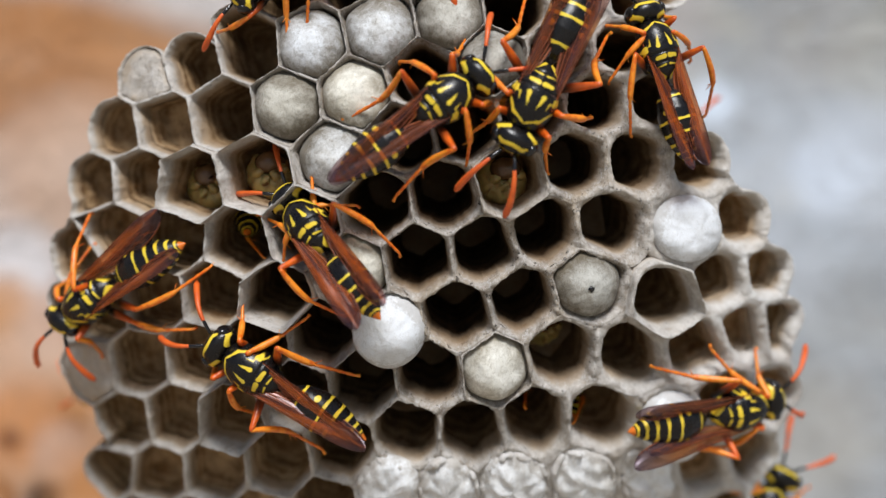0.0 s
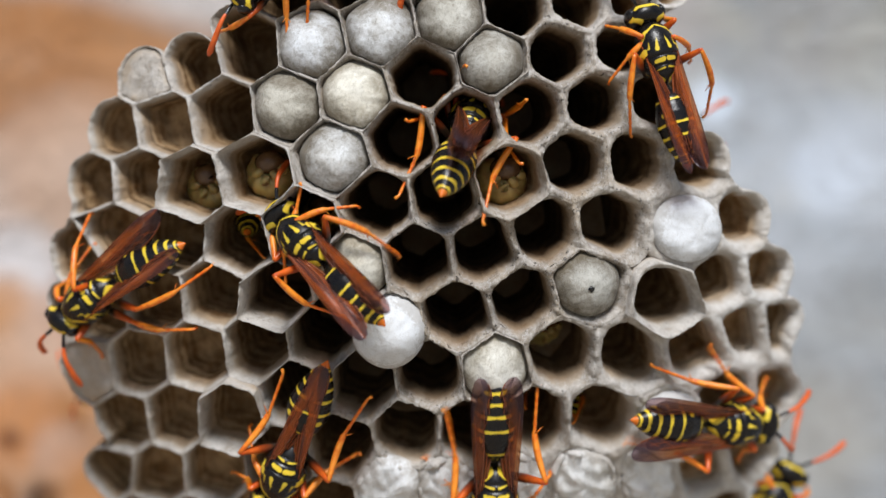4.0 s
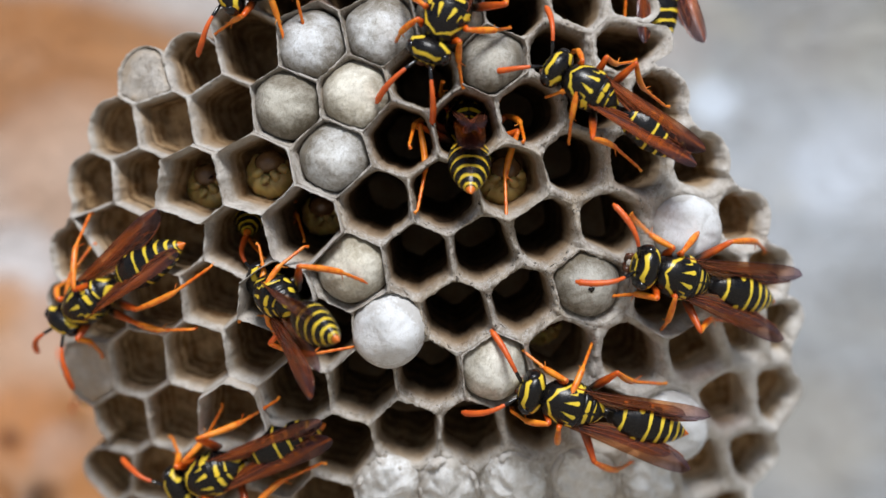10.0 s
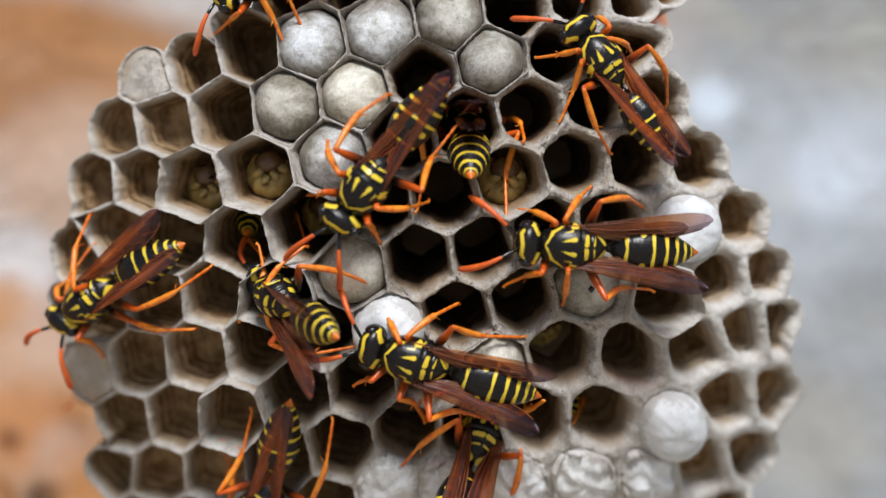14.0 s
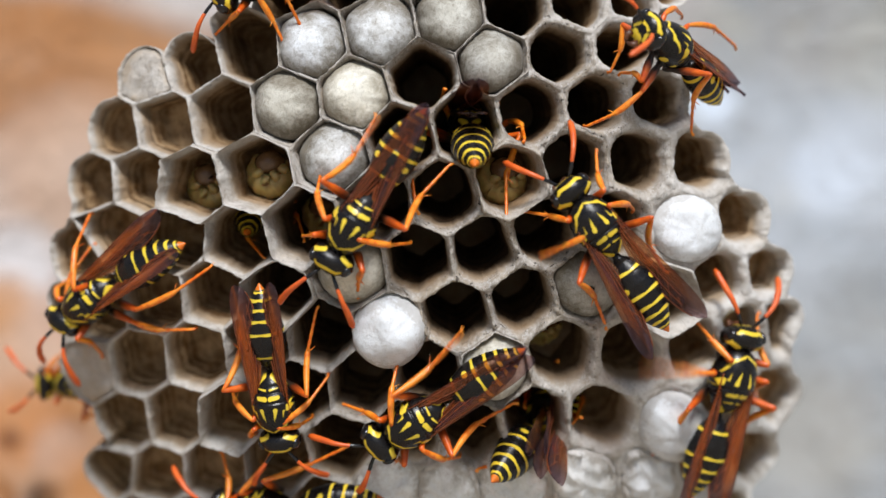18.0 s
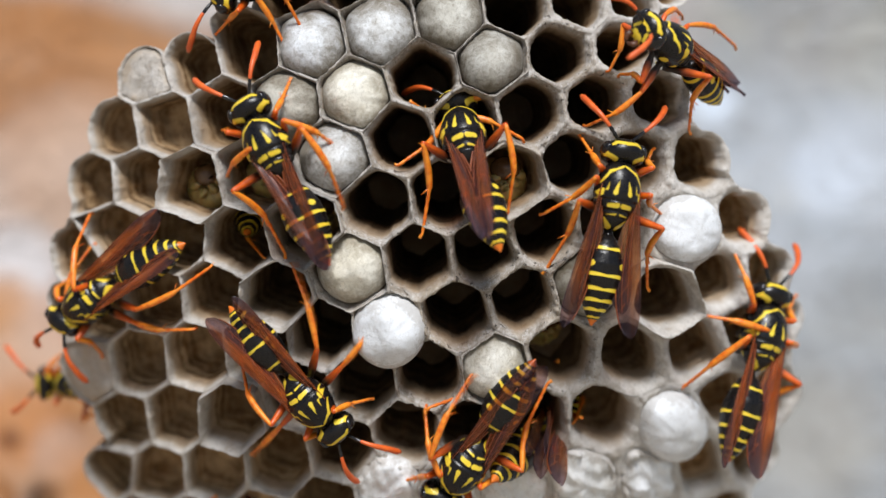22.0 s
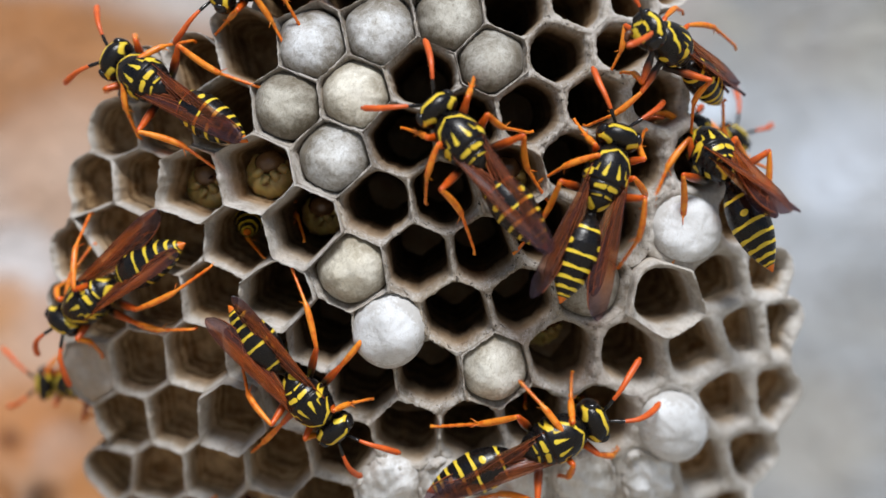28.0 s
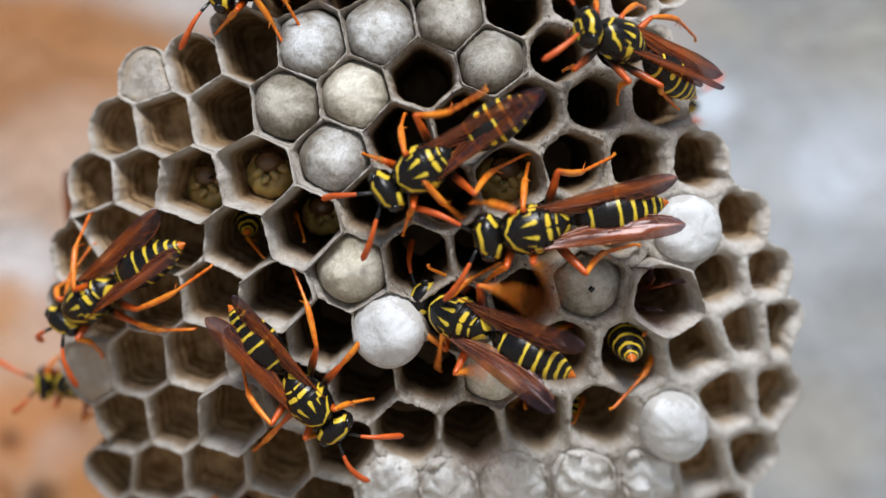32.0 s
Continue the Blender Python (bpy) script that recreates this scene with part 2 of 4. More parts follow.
VEIN = plain("wing_vein", (0.30, 0.075, 0.018), (0.10, 0.022, 0.008), 900, 0.3)
GRUB = plain("larva_skin", (0.48, 0.35, 0.12), (0.22, 0.14, 0.045), 500, 0.28, 0.3, Subsurface_Weight=0.2, Subsurface_Scale=0.0005)
GRUB_HEAD = plain("larva_head", (0.05, 0.022, 0.010), (0.13, 0.065, 0.024), 800, 0.25)
STONE = wall_stone()
EARTH = plain("earth", (0.30, 0.26, 0.20), (0.42, 0.37, 0.30), 6, 0.95)


# ---- building blocks ----
def mesh(name, verts, faces, mats, smooth=True, slots=None, **attrs):
    me = bpy.data.meshes.new(name)
    me.from_pydata([tuple(v) for v in verts], [], faces)
    for m in mats:
        me.materials.append(m)
    if slots is not None:
        me.polygons.foreach_set("material_index", slots)
    me.polygons.foreach_set("use_smooth", [smooth] * len(me.polygons))
    for key, values in attrs.items():
        me.attributes.new(key, "FLOAT", "POINT").data.foreach_set("value", [float(v) for v in values])
    me.update()
    return me


def part(name, me, parent, label="", m=None):
    ob = new(name, me)
    ob.parent = parent
    if m is not None:
        ob.matrix_basis = m
    if label:
        ob["label"] = label
    return ob


def loft(rings, cap_start=False, cap_end=False):
    """Quads through rings of equally many points; closed round."""
    n = len(rings[0])
    verts = [p for ring in rings for p in ring]
    faces = [(i * n + k, i * n + (k + 1) % n, (i + 1) * n + (k + 1) % n, (i + 1) * n + k) for i in range(len(rings) - 1) for k in range(n)]
    if cap_start:
        faces.append(tuple(reversed(range(n))))
    if cap_end:
        faces.append(tuple(range((len(rings) - 1) * n, len(rings) * n)))
    return verts, faces


def tube(points, radii, sides=8):
    """A tube along points (lists of Vectors) with a radius at each."""
    rings = []
    up = Vector((0.1, 0.2, 1)).normalized()
    for i, p in enumerate(points):
        d = (points[min(i + 1, len(points) - 1)] - points[max(i - 1, 0)]).normalized()
        a = (up - d * up.dot(d)).normalized()
        b = d.cross(a)
        rings.append([p + (a * math.cos(2 * PI * k / sides) + b * math.sin(2 * PI * k / sides)) * radii[i] for k in range(sides)])
    return loft(rings, True, True)


# ---- the comb's shape: a shallow dome, its crown towards the viewer ----
DOME_R, DOME_U, DOME_V = 42.0, -1.0, 6.0


def dome(u, v):
    r2 = min((u - DOME_U) ** 2 + (v - DOME_V) ** 2, 37.0 ** 2)
    return DOME_R - math.sqrt(DOME_R ** 2 - r2)


def spread(u, v, y):
    """The comb widens towards the back; u, v in mm, depth y in mm; gives metres."""
    s = 1 + y * MM / REACH
    return Vector((u * s, y, v * s)) * MM


def comb_point(u, v, out=0.0):
    return spread(u, v, dome(u, v) - out)


def outward(u, v, share=1.0):
    du = (dome(u + 0.5, v) - dome(u - 0.5, v)) * share
    dv = (dome(u, v + 0.5) - dome(u, v - 0.5)) * share
    return Vector((du, -1, dv)).normalized()


# ---- setting: the wall that carries the nest, and the ground ----
def build_wall():
    n = 90
    side = np.linspace(-1, 1, n)
    xs = np.sign(side) * np.abs(side) ** 2.2 * 3.0
    zs = np.linspace(0, 1, n)
    zs = np.where(zs < 0.5, -1.3, 1.7) * np.abs(2 * zs - 1) ** 2.2
    verts, faces = [], []
    for z in zs:
        for x in xs:
            lump = noise.noise(Vector((x, 3.1, z)) * 14) * 0.007 + noise.noise(Vector((x, 7.7, z)) * 45) * 0.003
            step = -0.006 if x + 0.55 * z < -0.01 else 0.0
            verts.append((x, 0.075 + lump + step, z))
    front = len(verts)
    verts += [(x, 0.3, z) for z in zs for x in xs]
    for j in range(n - 1):
        for i in range(n - 1):
            a = j * n + i
            faces.append((a, a + 1, a + n + 1, a + n))
            faces.append((front + a + n, front + a + n + 1, front + a + 1, front + a))
    rim = [i for i in range(n)] + [j * n + n - 1 for j in range(1, n)] + [(n - 1) * n + i for i in range(n - 2, -1, -1)] + [j * n for j in range(n - 2, 0, -1)]
    for k, a in enumerate(rim):
        b = rim[(k + 1) % len(rim)]
        faces.append((b, a, front + a, front + b))
    ob = new("wall_back", mesh("wall_back", verts, faces, [STONE]))
    return tagged(ob, "weathered wall, ochre stone beside worn grey plaster", "wall", kind="structure")


def build_ground():
    verts = [(-3000, -3000, -1.3), (3000, -3000, -1.3), (3000, 3000, -1.3), (-3000, 3000, -1.3)]
    return tagged(new("ground", mesh("ground", verts, [(0, 1, 2, 3)], [EARTH], False)), "bare dry earth below the wall", "ground", kind="structure")


build_wall()
build_ground()

# ---- the nest ----
nest = tagged(new("wasp_nest"), "grey paper wasp nest with open and silk-capped cells", "wasp nest")
nest.location = (0, 0.05, 0)
SITES = []


def comb_row(*cells):
    for c in cells:
        SITES.append((c[0], c[1], c[2] if len(c) > 2 else "open"))


def list_cells():
    comb_row((-13.59, 22.38), (-7.71, 23.32), (-1.83, 24.26), (3.57, 25.2), (8.74, 25.44), (13.92, 24.73), (18.38, 22.38))
    comb_row((-24.87, 14.39, "shut"), (-21.11, 15.56), (-16.31, 16.74), (-11.1, 17.07, "cap"), (-5.27, 18.29, "cap"), (0.61, 19.42, "cap"), (6.02, 20.36), (11.57, 20.73), (15.8, 20.97))
    comb_row((-27.46, 10.01), (-23.55, 10.63), (-18.43, 11.57), (-13.12, 12.04, "cap"), (-7.38, 12.84, "cap"), (-1.74, 14.39), (4.14, 15.8, "cap"), (9.78, 16.41), (15.19, 17.07))
    comb_row((-29.24, 5.45), (-25.58, 5.69), (-20.87, 5.12, "larva"), (-15.47, 6.25, "larva"), (-9.12, 7.66, "cap"), (-3.48, 9.21), (1.83, 10.3), (7.33, 11.57), (12.84, 12.18), (18.15, 12.65))
    comb_row((-30.84, -0.66), (-27.69, 1.36), (-22.52, 0.75), (-17.11, 0.42), (-11.47, 1.93, "proud"), (-5.45, 3.57), (0.05, 4.28), (5.55, 5.69, "larva"), (11.1, 7.19), (16.27, 7.33), (21.67, 7.33))
    comb_row((-30.98, -4.89), (-28.77, -5.03), (-24.17, -4.28), (-19.23, -3.81), (-13.96, -3.95, "proud"), (-7.62, -1.74, "cap"), (-2.07, -0.89), (3.43, -0.28), (8.51, 1.36), (14.01, 2.07), (20.36, 1.69, "white"), (25.2, 2.4))
    comb_row((-29.81, -10.3, "shut"), (-25.34, -9.45), (-20.64, -8.98), (-15.47, -8.18), (-10.3, -7.48), (-4.51, -6.91, "white"), (1.22, -5.69), (6.63, -4.42), (12.04, -3.01, "cap"), (18.62, -4.28, "proud"), (23.32, -2.77), (27.17, -2.21))
    comb_row((-26.75, -14.76), (-22.19, -14.06), (-17.49, -13.82, "proud"), (-12.18, -11.94), (-6.77, -11.47), (-1.13, -10.53), (4.28, -10.06, "cap"), (9.78, -8.79), (15.8, -8.89), (21.11, -8.18), (25.44, -6.63), (28.02, -6.3))
    comb_row((-27.69, -18.76), (-23.93, -18.99), (-18.99, -18.52), (-13.82, -17.82), (-8.42, -16.64), (-3.01, -15.47), (2.4, -15.56), (7.57, -14.43), (13.21, -14.29), (19.09, -14.76, "white"), (23.88, -12.74), (27.79, -12.41))
    comb_row((-25.34, -22.76), (-20.64, -23.23), (-15.23, -22.76), (-9.83, -21.82), (-4.42, -19.79, "low"), (0.38, -20.08, "low"), (5.69, -19.61, "low"), (11.8, -19.23, "low"), (17.21, -19.14, "low"), (21.67, -18.29), (25.76, -17.44))
    comb_row((-18.05, -27.22), (-12.41, -26.75), (-6.77, -25.58), (-1.83, -25.11), (3.1, -24.87), (8.27, -24.4), (14.15, -24.17), (19.09, -23.46), (23.55, -22.29))


list_cells()
DULL_CAPS = ((-13.12, 12.04), (0.61, 19.42), (4.14, 15.8), (12.04, -3.01))
CREAM_CAPS = ((-7.38, 12.84), (-7.62, -1.74), (4.28, -10.06))
DEEP_GRUBS = ((-11.47, 1.93), (-17.49, -13.82), (9.78, -8.79))


def cell_sides(i):
    """Neighbours' directions and half distances."""
    u, v, _ = SITES[i]
    sides = []
    for j, (a, b, _) in enumerate(SITES):
        d = math.hypot(a - u, b - v)
        if j != i and d < 9.5:
            sides.append((math.atan2(b - v, a - u), d / 2))
    return sides


def rim_reach(u, v, ang, sides):
    """Where a cell ends on its free side: a rounded lip, narrower across the falling flank of the dome."""
    out = math.hypot(u - DOME_U, v - DOME_V)
    if out < 20:
        return 3.9
    along = math.cos(ang - math.atan2(v - DOME_V, u - DOME_U))
    lone = 2.55 * (1 - 0.34 * along * along * min(out / 31, 1.05) ** 3)
    left, right = 7.0, 7.0
    for a, d in sides:
        if d < 3.9:
            left = min(left, (a - ang) % (2 * PI))
            right = min(right, (ang - a) % (2 * PI))
    if left + right < 1.75:
        return 3.9
    f = min(max((0.52 - min(left, right)) / 0.34, 0), 1)
    return lone + (3.9 - lone) * f * f * (3 - 2 * f)


def hard_reach(sides, ang, u=0.0, v=0.0):
    r = rim_reach(u, v, ang, sides)
    for a, d in sides:
        c = math.cos(ang - a)
        if c > 0.05:
            r = min(r, d / c)
    return r


def soft_reach(sides, ang, wall, u, v, power=13):
    total = (1 / (rim_reach(u, v, ang, sides) - wall)) ** power
    for a, d in sides:
        c = math.cos(ang - a)
        if c > 0.05:
            total += (c / max(d - wall, 0.5)) ** power
    return total ** (-1 / power)


def corner_angles(sides, u, v):
    found = []
    for i in range(len(sides)):
        for j in range(i):
            (a, d), (b, e) = sides[i], sides[j]
            det = math.cos(a) * math.sin(b) - math.sin(a) * math.cos(b)
            if abs(det) > 0.05:
                x = (d * math.sin(b) - e * math.sin(a)) / det
                y = (e * math.cos(a) - d * math.cos(b)) / det
                r, ang = math.hypot(x, y), math.atan2(y, x)
                if r <= hard_reach(sides, ang, u, v) * 1.001:
                    found.append(ang % (2 * PI))
    return found


def ripple(u, v, scale, amount):
    return noise.noise(Vector((u * scale, 4.2, v * scale))) * amount


def build_cell(i):
    u, v, kind = SITES[i]
    sides = cell_sides(i)
    angs = sorted(set([round(2 * PI * k / 72, 4) for k in range(72)] + [round(a, 4) for a in corner_angles(sides, u, v)]))
    right = min(max((u + 8) / 16, 0), 1)
    far = min(max((u - 6) / 12, 0), 1)
    flank = min(max((math.hypot(u - DOME_U, (v - DOME_V) * 0.8) - 13) / 15, 0), 1)
    wall = 0.085 + 0.115 * right + 0.15 * far + 0.07 * flank + random.uniform(-0.01, 0.05)
    proud = {"proud": 1.3, "larva": 1.15}.get(kind, 0.0) + random.uniform(-0.02, 0.06)
    if u < -10 and kind == "open":
        proud *= 0.6
    if kind == "proud" or kind == "larva":
        wall = 0.10
    if kind == "cap" and u < 6:
        wall, proud = 0.07, 0.35
    lit_young = flank if kind == "larva" else min(flank + 0.3 * min(max((-10 - u) / 5, 0), 1), 1)
    # Mixes dark, shaded insides at the middle with lightened ones on the flank.
    age = 1 - lit_young * random.uniform(0.75, 1.0) * (0.75 + 0.25 * right)
    deep = 15.0 - 11.4 * lit_young + random.uniform(-0.6, 0.6)
    if kind == "larva":
        age, deep = 0.25, 7.0
    quick = 1 + 1.0 * flank * (1 - right)   # how soon the rim's grey gives way inside
    pale = max(0.85 * flank * min(max((u + 6) / 16, 0), 1), 0.45 * min(max((-4 - u) / 6, 0), 1), 0.5 * min(max((-12 - v) / 6, 0), 1))
    center = Vector((u, v))

    def at(p, depth):
        base = spread(p.x, p.y, dome(p.x, p.y) + ripple(p.x, p.y, 0.35, 0.6) + ripple(p.x, p.y, 1.7, 0.10))
        pull = Vector((0.0185 * (p.x - DOME_U), -1, 0.0185 * (p.y - 13.0))).normalized()
        return base - pull * depth * MM

    outer = [center + Vector((math.cos(a), math.sin(a))) * hard_reach(sides, a, u, v) for a in angs]
    inner = []
    for a in angs:
        r = soft_reach(sides, a, wall, u, v, (20 if u < -6 or kind == "cap" else 13) - 4.5 * right - 2.0 * far) * (1 + ripple(u + math.cos(a) * 2, v + math.sin(a) * 2, 0.9, 0.05) + ripple(u + math.cos(a) * 2, v + math.sin(a) * 2, 2.6, 0.03) + ripple(u + math.cos(a) * 3, v + math.sin(a) * 3, 5.2, 0.025))
        r = min(r, hard_reach(sides, a, u, v) - 0.05)
        inner.append(center + Vector((math.cos(a), math.sin(a))) * r)
    rings, depth_of = [], []

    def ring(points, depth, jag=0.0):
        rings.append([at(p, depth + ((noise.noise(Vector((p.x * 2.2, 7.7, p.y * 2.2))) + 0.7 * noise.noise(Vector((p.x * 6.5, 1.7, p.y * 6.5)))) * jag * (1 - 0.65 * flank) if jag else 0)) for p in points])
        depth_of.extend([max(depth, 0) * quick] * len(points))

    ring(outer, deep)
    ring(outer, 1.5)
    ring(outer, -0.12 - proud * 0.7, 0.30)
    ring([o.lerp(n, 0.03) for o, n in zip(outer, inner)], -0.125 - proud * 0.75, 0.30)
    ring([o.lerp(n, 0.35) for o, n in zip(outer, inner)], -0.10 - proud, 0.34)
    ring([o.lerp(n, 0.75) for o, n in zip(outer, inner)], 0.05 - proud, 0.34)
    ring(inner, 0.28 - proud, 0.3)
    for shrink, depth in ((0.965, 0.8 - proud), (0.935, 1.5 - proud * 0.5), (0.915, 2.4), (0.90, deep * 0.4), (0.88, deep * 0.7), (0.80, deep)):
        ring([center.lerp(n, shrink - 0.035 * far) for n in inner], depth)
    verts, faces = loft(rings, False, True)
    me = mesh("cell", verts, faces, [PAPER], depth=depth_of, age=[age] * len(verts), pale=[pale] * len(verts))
    cell = part("cell", me, nest)
    cell.matrix_parent_inverse = Matrix.Translation((0, -0.05, 0))

    if kind in ("cap", "white", "low", "shut"):
        tall = {"cap": 2.3, "white": 2.5, "low": 1.3, "shut": 0.3}[kind] * random.uniform(0.9, 1.15)
        base = {"cap": 1.25, "white": 0.5, "low": 0.2, "shut": 0.2}[kind]
        rings, dep = [], []
        grow = 1.08 if kind == "low" else 1.0
        middle = sum((n - center).length for n in inner) / len(inner)
        ball = {"white": 0.9, "low": 0.6, "cap": 0.72}.get(kind, 0.1)
        if kind == "white":
            grow = (3.1 if u < 0 else 2.9) / middle
        dish = [n.lerp(center + (n - center).normalized() * middle, ball) for n in inner]
        steps = 13
        for k in range(steps):
            f = k / (steps - 1) * 0.5 * PI
            r, h = math.cos(f) ** 0.9, math.sin(f)
            row = []
            for n in dish:
                p = center.lerp(n, max(r, 0.02) * grow)
                lump = (ripple(p.x, p.y, 1.1, 0.4) + ripple(p.x, p.y, 2.4, 0.16) + ripple(p.x, p.y, 5.5, 0.06)) if kind == "low" else ripple(p.x, p.y, 0.9, 0.10) + ripple(p.x, p.y, 2.6, 0.04)
                row.append(at(p, base - h * tall - lump * (0.3 + h)))
            rings.append(row)
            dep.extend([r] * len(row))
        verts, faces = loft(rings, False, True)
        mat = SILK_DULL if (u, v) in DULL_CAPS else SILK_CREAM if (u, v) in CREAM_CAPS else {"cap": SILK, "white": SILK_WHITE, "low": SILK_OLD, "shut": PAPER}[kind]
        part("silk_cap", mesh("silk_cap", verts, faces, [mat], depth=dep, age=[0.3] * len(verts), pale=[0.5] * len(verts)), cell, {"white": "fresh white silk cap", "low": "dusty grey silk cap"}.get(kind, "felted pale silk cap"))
        if kind == "cap" and abs(u - 12) < 0.4 and abs(v + 3) < 0.4:
            spot = [at(center + Vector((math.cos(2 * PI * k / 12), math.sin(2 * PI * k / 12))) * (0.24 + 0.05 * math.sin(k * 2.3)), base - tall - 0.06) for k in range(12)]
            deep_spot = [p + Vector((0, 0.5, 0)) * MM for p in spot]
            verts, faces = loft([spot, deep_spot], True, True)
            part("exit_hole", mesh("exit_hole", verts, faces, [EYE]), cell, "small dark hole in the cap")
        if kind == "low":
            rr = []
            for shrink, depth in ((1.10, 0.4), (1.07, -0.25), (1.00, -0.5), (0.93, -0.40), (0.90, 0.3)):
                rr.append([at(center.lerp(n, shrink + ripple(n.x, n.y, 2.2, 0.05)), depth + ripple(n.x, n.y, 0.8, 0.9) + ripple(n.x, n.y, 3.5, 0.5)) for n in inner])
            verts, faces = loft(rr)
            part("collar", mesh("collar", verts, faces, [PAPER], depth=[0.0] * len(verts), age=[1.0] * len(verts), pale=[0.9] * len(verts)), cell, "torn paper collar round the cap")
    if kind == "larva":
        build_grub(cell, lambda p, d: at(center + Vector(p), d))
    elif (u, v) in DEEP_GRUBS:
        build_grub(cell, lambda p, d: at(center + Vector(p) * 0.85, d + 3.2))


def build_grub(cell, at):
    """A curled larva: ringed body and a dark head."""
    pts, radii = [], []
    for k in range(37):
        f = k / 36
        a = 1.9 + 5.0 * f
        pts.append(at((math.cos(a) * 1.25, math.sin(a) * 1.15 - 0.1), 4.6 - 1.1 * f))
        radii.append(MM * (0.6 + 0.75 * math.sin(PI * min(f * 1.1, 1)) ** 0.7) * (1 + 0.05 * math.sin(f * 60)))
    verts, faces = tube(pts, radii, 16)
    part("larva", mesh("larva", verts, faces, [GRUB]), cell, "plump pale yellow larva curled in the cell")
    c = at((0.1, 0.75), 3.0)
    rings = []
    for k in range(9):
        f = PI * k / 8
        r = math.sin(f) + 0.01
        rings.append([c + Vector((r * math.cos(2 * PI * j / 14) * 1.35, -math.cos(f) * 0.95, r * math.sin(2 * PI * j / 14) * 1.05)) * MM for j in range(14)])
    verts, faces = loft(rings, True, True)
    part("larva_head", mesh("larva_head", verts, faces, [GRUB_HEAD]), cell, "brown larva head")
    for k, (a, q0) in enumerate(((-2.55, 1.15), (-1.75, 1.35), (-1.0, 1.1), (-0.3, 1.25))):
        pts = [at((0.1 + math.cos(a) * (q0 + q), 0.55 + math.sin(a) * (q0 + q)), 2.9 + d + 0.25 * math.sin(5 * k)) for q, d in ((-0.45, 0.3), (-0.2, -0.25), (0.2, -0.2), (0.45, 0.4))]
        verts, faces = tube(pts, [0.20 * MM, (0.44 + 0.08 * math.sin(3 * k)) * MM, 0.45 * MM, 0.16 * MM], 12)
        part("larva_lobe", mesh("larva_lobe", verts, faces, [GRUB]), cell)


for index in range(len(SITES)):
    build_cell(index)


def build_stalk():
    pts, radii = [], []
    for k in range(14):
        f = k / 13
        pts.append(Vector((-0.002 + 0.002 * math.sin(3 * f), 0.0115 + 0.0685 * f, 0.002 * math.cos(4 * f))))
        radii.append(0.0045 + 0.012 * (1 - f) ** 3 + 0.005 * f ** 4)
    verts, faces = tube(pts, radii, 16)
    ob = part("stalk", mesh("stalk", verts, faces, [PAPER], depth=[2.0] * len(verts), age=[1.0] * len(verts), pale=[0.0] * len(verts)), nest, "dark papery stalk")
    ob.matrix_parent_inverse = Matrix.Translation((0, -0.05, 0))


build_stalk()


# ---- wasps ----
def seg_dist(p, a, b):
    ax, ay, bx, by = *a, *b
    dx, dy = bx - ax, by - ay
    f = max(0, min(1, ((p[0] - ax) * dx + (p[1] - ay) * dy) / (dx * dx + dy * dy + 1e-9)))
    return math.hypot(p[0] - ax - dx * f, p[1] - ay - dy * f)


def stroke(p, a, b, start, end):
    """How far a point lies inside a stroke that swells from start to end."""
    dx, dy = b[0] - a[0], b[1] - a[1]
    f = max(0, min(1, ((p[0] - a[0]) * dx + (p[1] - a[1]) * dy) / (dx * dx + dy * dy)))
    return start + (end - start) * f - math.hypot(p[0] - a[0] - dx * f, p[1] - a[1] - dy * f)


def blob(nx, nr, shape):
    """A closed body of rings along x; shape(f, angle) gives a point in mm."""
    rings = [[Vector(shape(k / nx, 2 * PI * j / nr)) * MM for j in range(nr)] for k in range(nx + 1)]
    return loft(rings, True, True)


def thorax_mesh():
    def shape(f, a):
        x = 2.75 - 5.5 * f
        w = math.sqrt(max(1 - (2 * f - 1) ** 2, 0.0004)) ** 0.85
        w *= 1.0 - 0.30 * max(f - 0.55, 0) / 0.45
        y, z = math.cos(a) * 1.88 * w, math.sin(a) * 1.80 * w
        groove = 0.07 * math.exp(-((x + 0.45) / 0.10) ** 2) + 0.09 * math.exp(-((x + 1.25) / 0.10) ** 2) + 0.06 * math.exp(-((x + 1.75) / 0.1) ** 2)
        return x, y * (1 - groove), z * (1 - groove) + 0.15 - 0.35 * max(f - 0.6, 0)
    verts, faces = blob(84, 84, shape)
    marks = []
    strokes = (((2.35, 0.0), (1.80, 1.05), 0.11, 0.17), ((1.80, 1.05), (0.75, 1.70), 0.16, 0.10), ((1.30, 0.36), (0.15, 0.60), 0.05, 0.24),
               ((1.25, 0.98), (0.30, 1.22), 0.05, 0.12), ((0.25, 1.52), (0.0, 1.62), 0.20, 0.30), ((-0.82, 0.24), (-0.88, 0.86), 0.26, 0.22), ((-1.52, 0.20), (-1.60, 0.84), 0.16, 0.10),
               ((-1.90, 0.90), (-2.55, 0.36), 0.14, 0.25), ((-0.3, 1.66), (-0.45, 1.7), 0.16, 0.12))
    for v in verts:
        x, y, z = v[0] / MM, abs(v[1]) / MM, v[2] / MM
        ragged = noise.noise(Vector((x * 2.6, y * 2.6, 0.3))) * 0.05
        if z > -0.1:
            marks.append(max(stroke((x, y), *k) for k in strokes) * 1.4 - 0.085 + ragged)
        else:
            spots = (((0.9, -0.75), 0.34), ((-0.55, -0.7), 0.30), ((-1.6, -0.5), 0.28))
            marks.append(max(r - math.hypot(x - c[0], z - c[1]) for c, r in spots))
    return mesh("thorax", verts, faces, [CHITIN], mark=marks, rust=[-1] * len(verts))


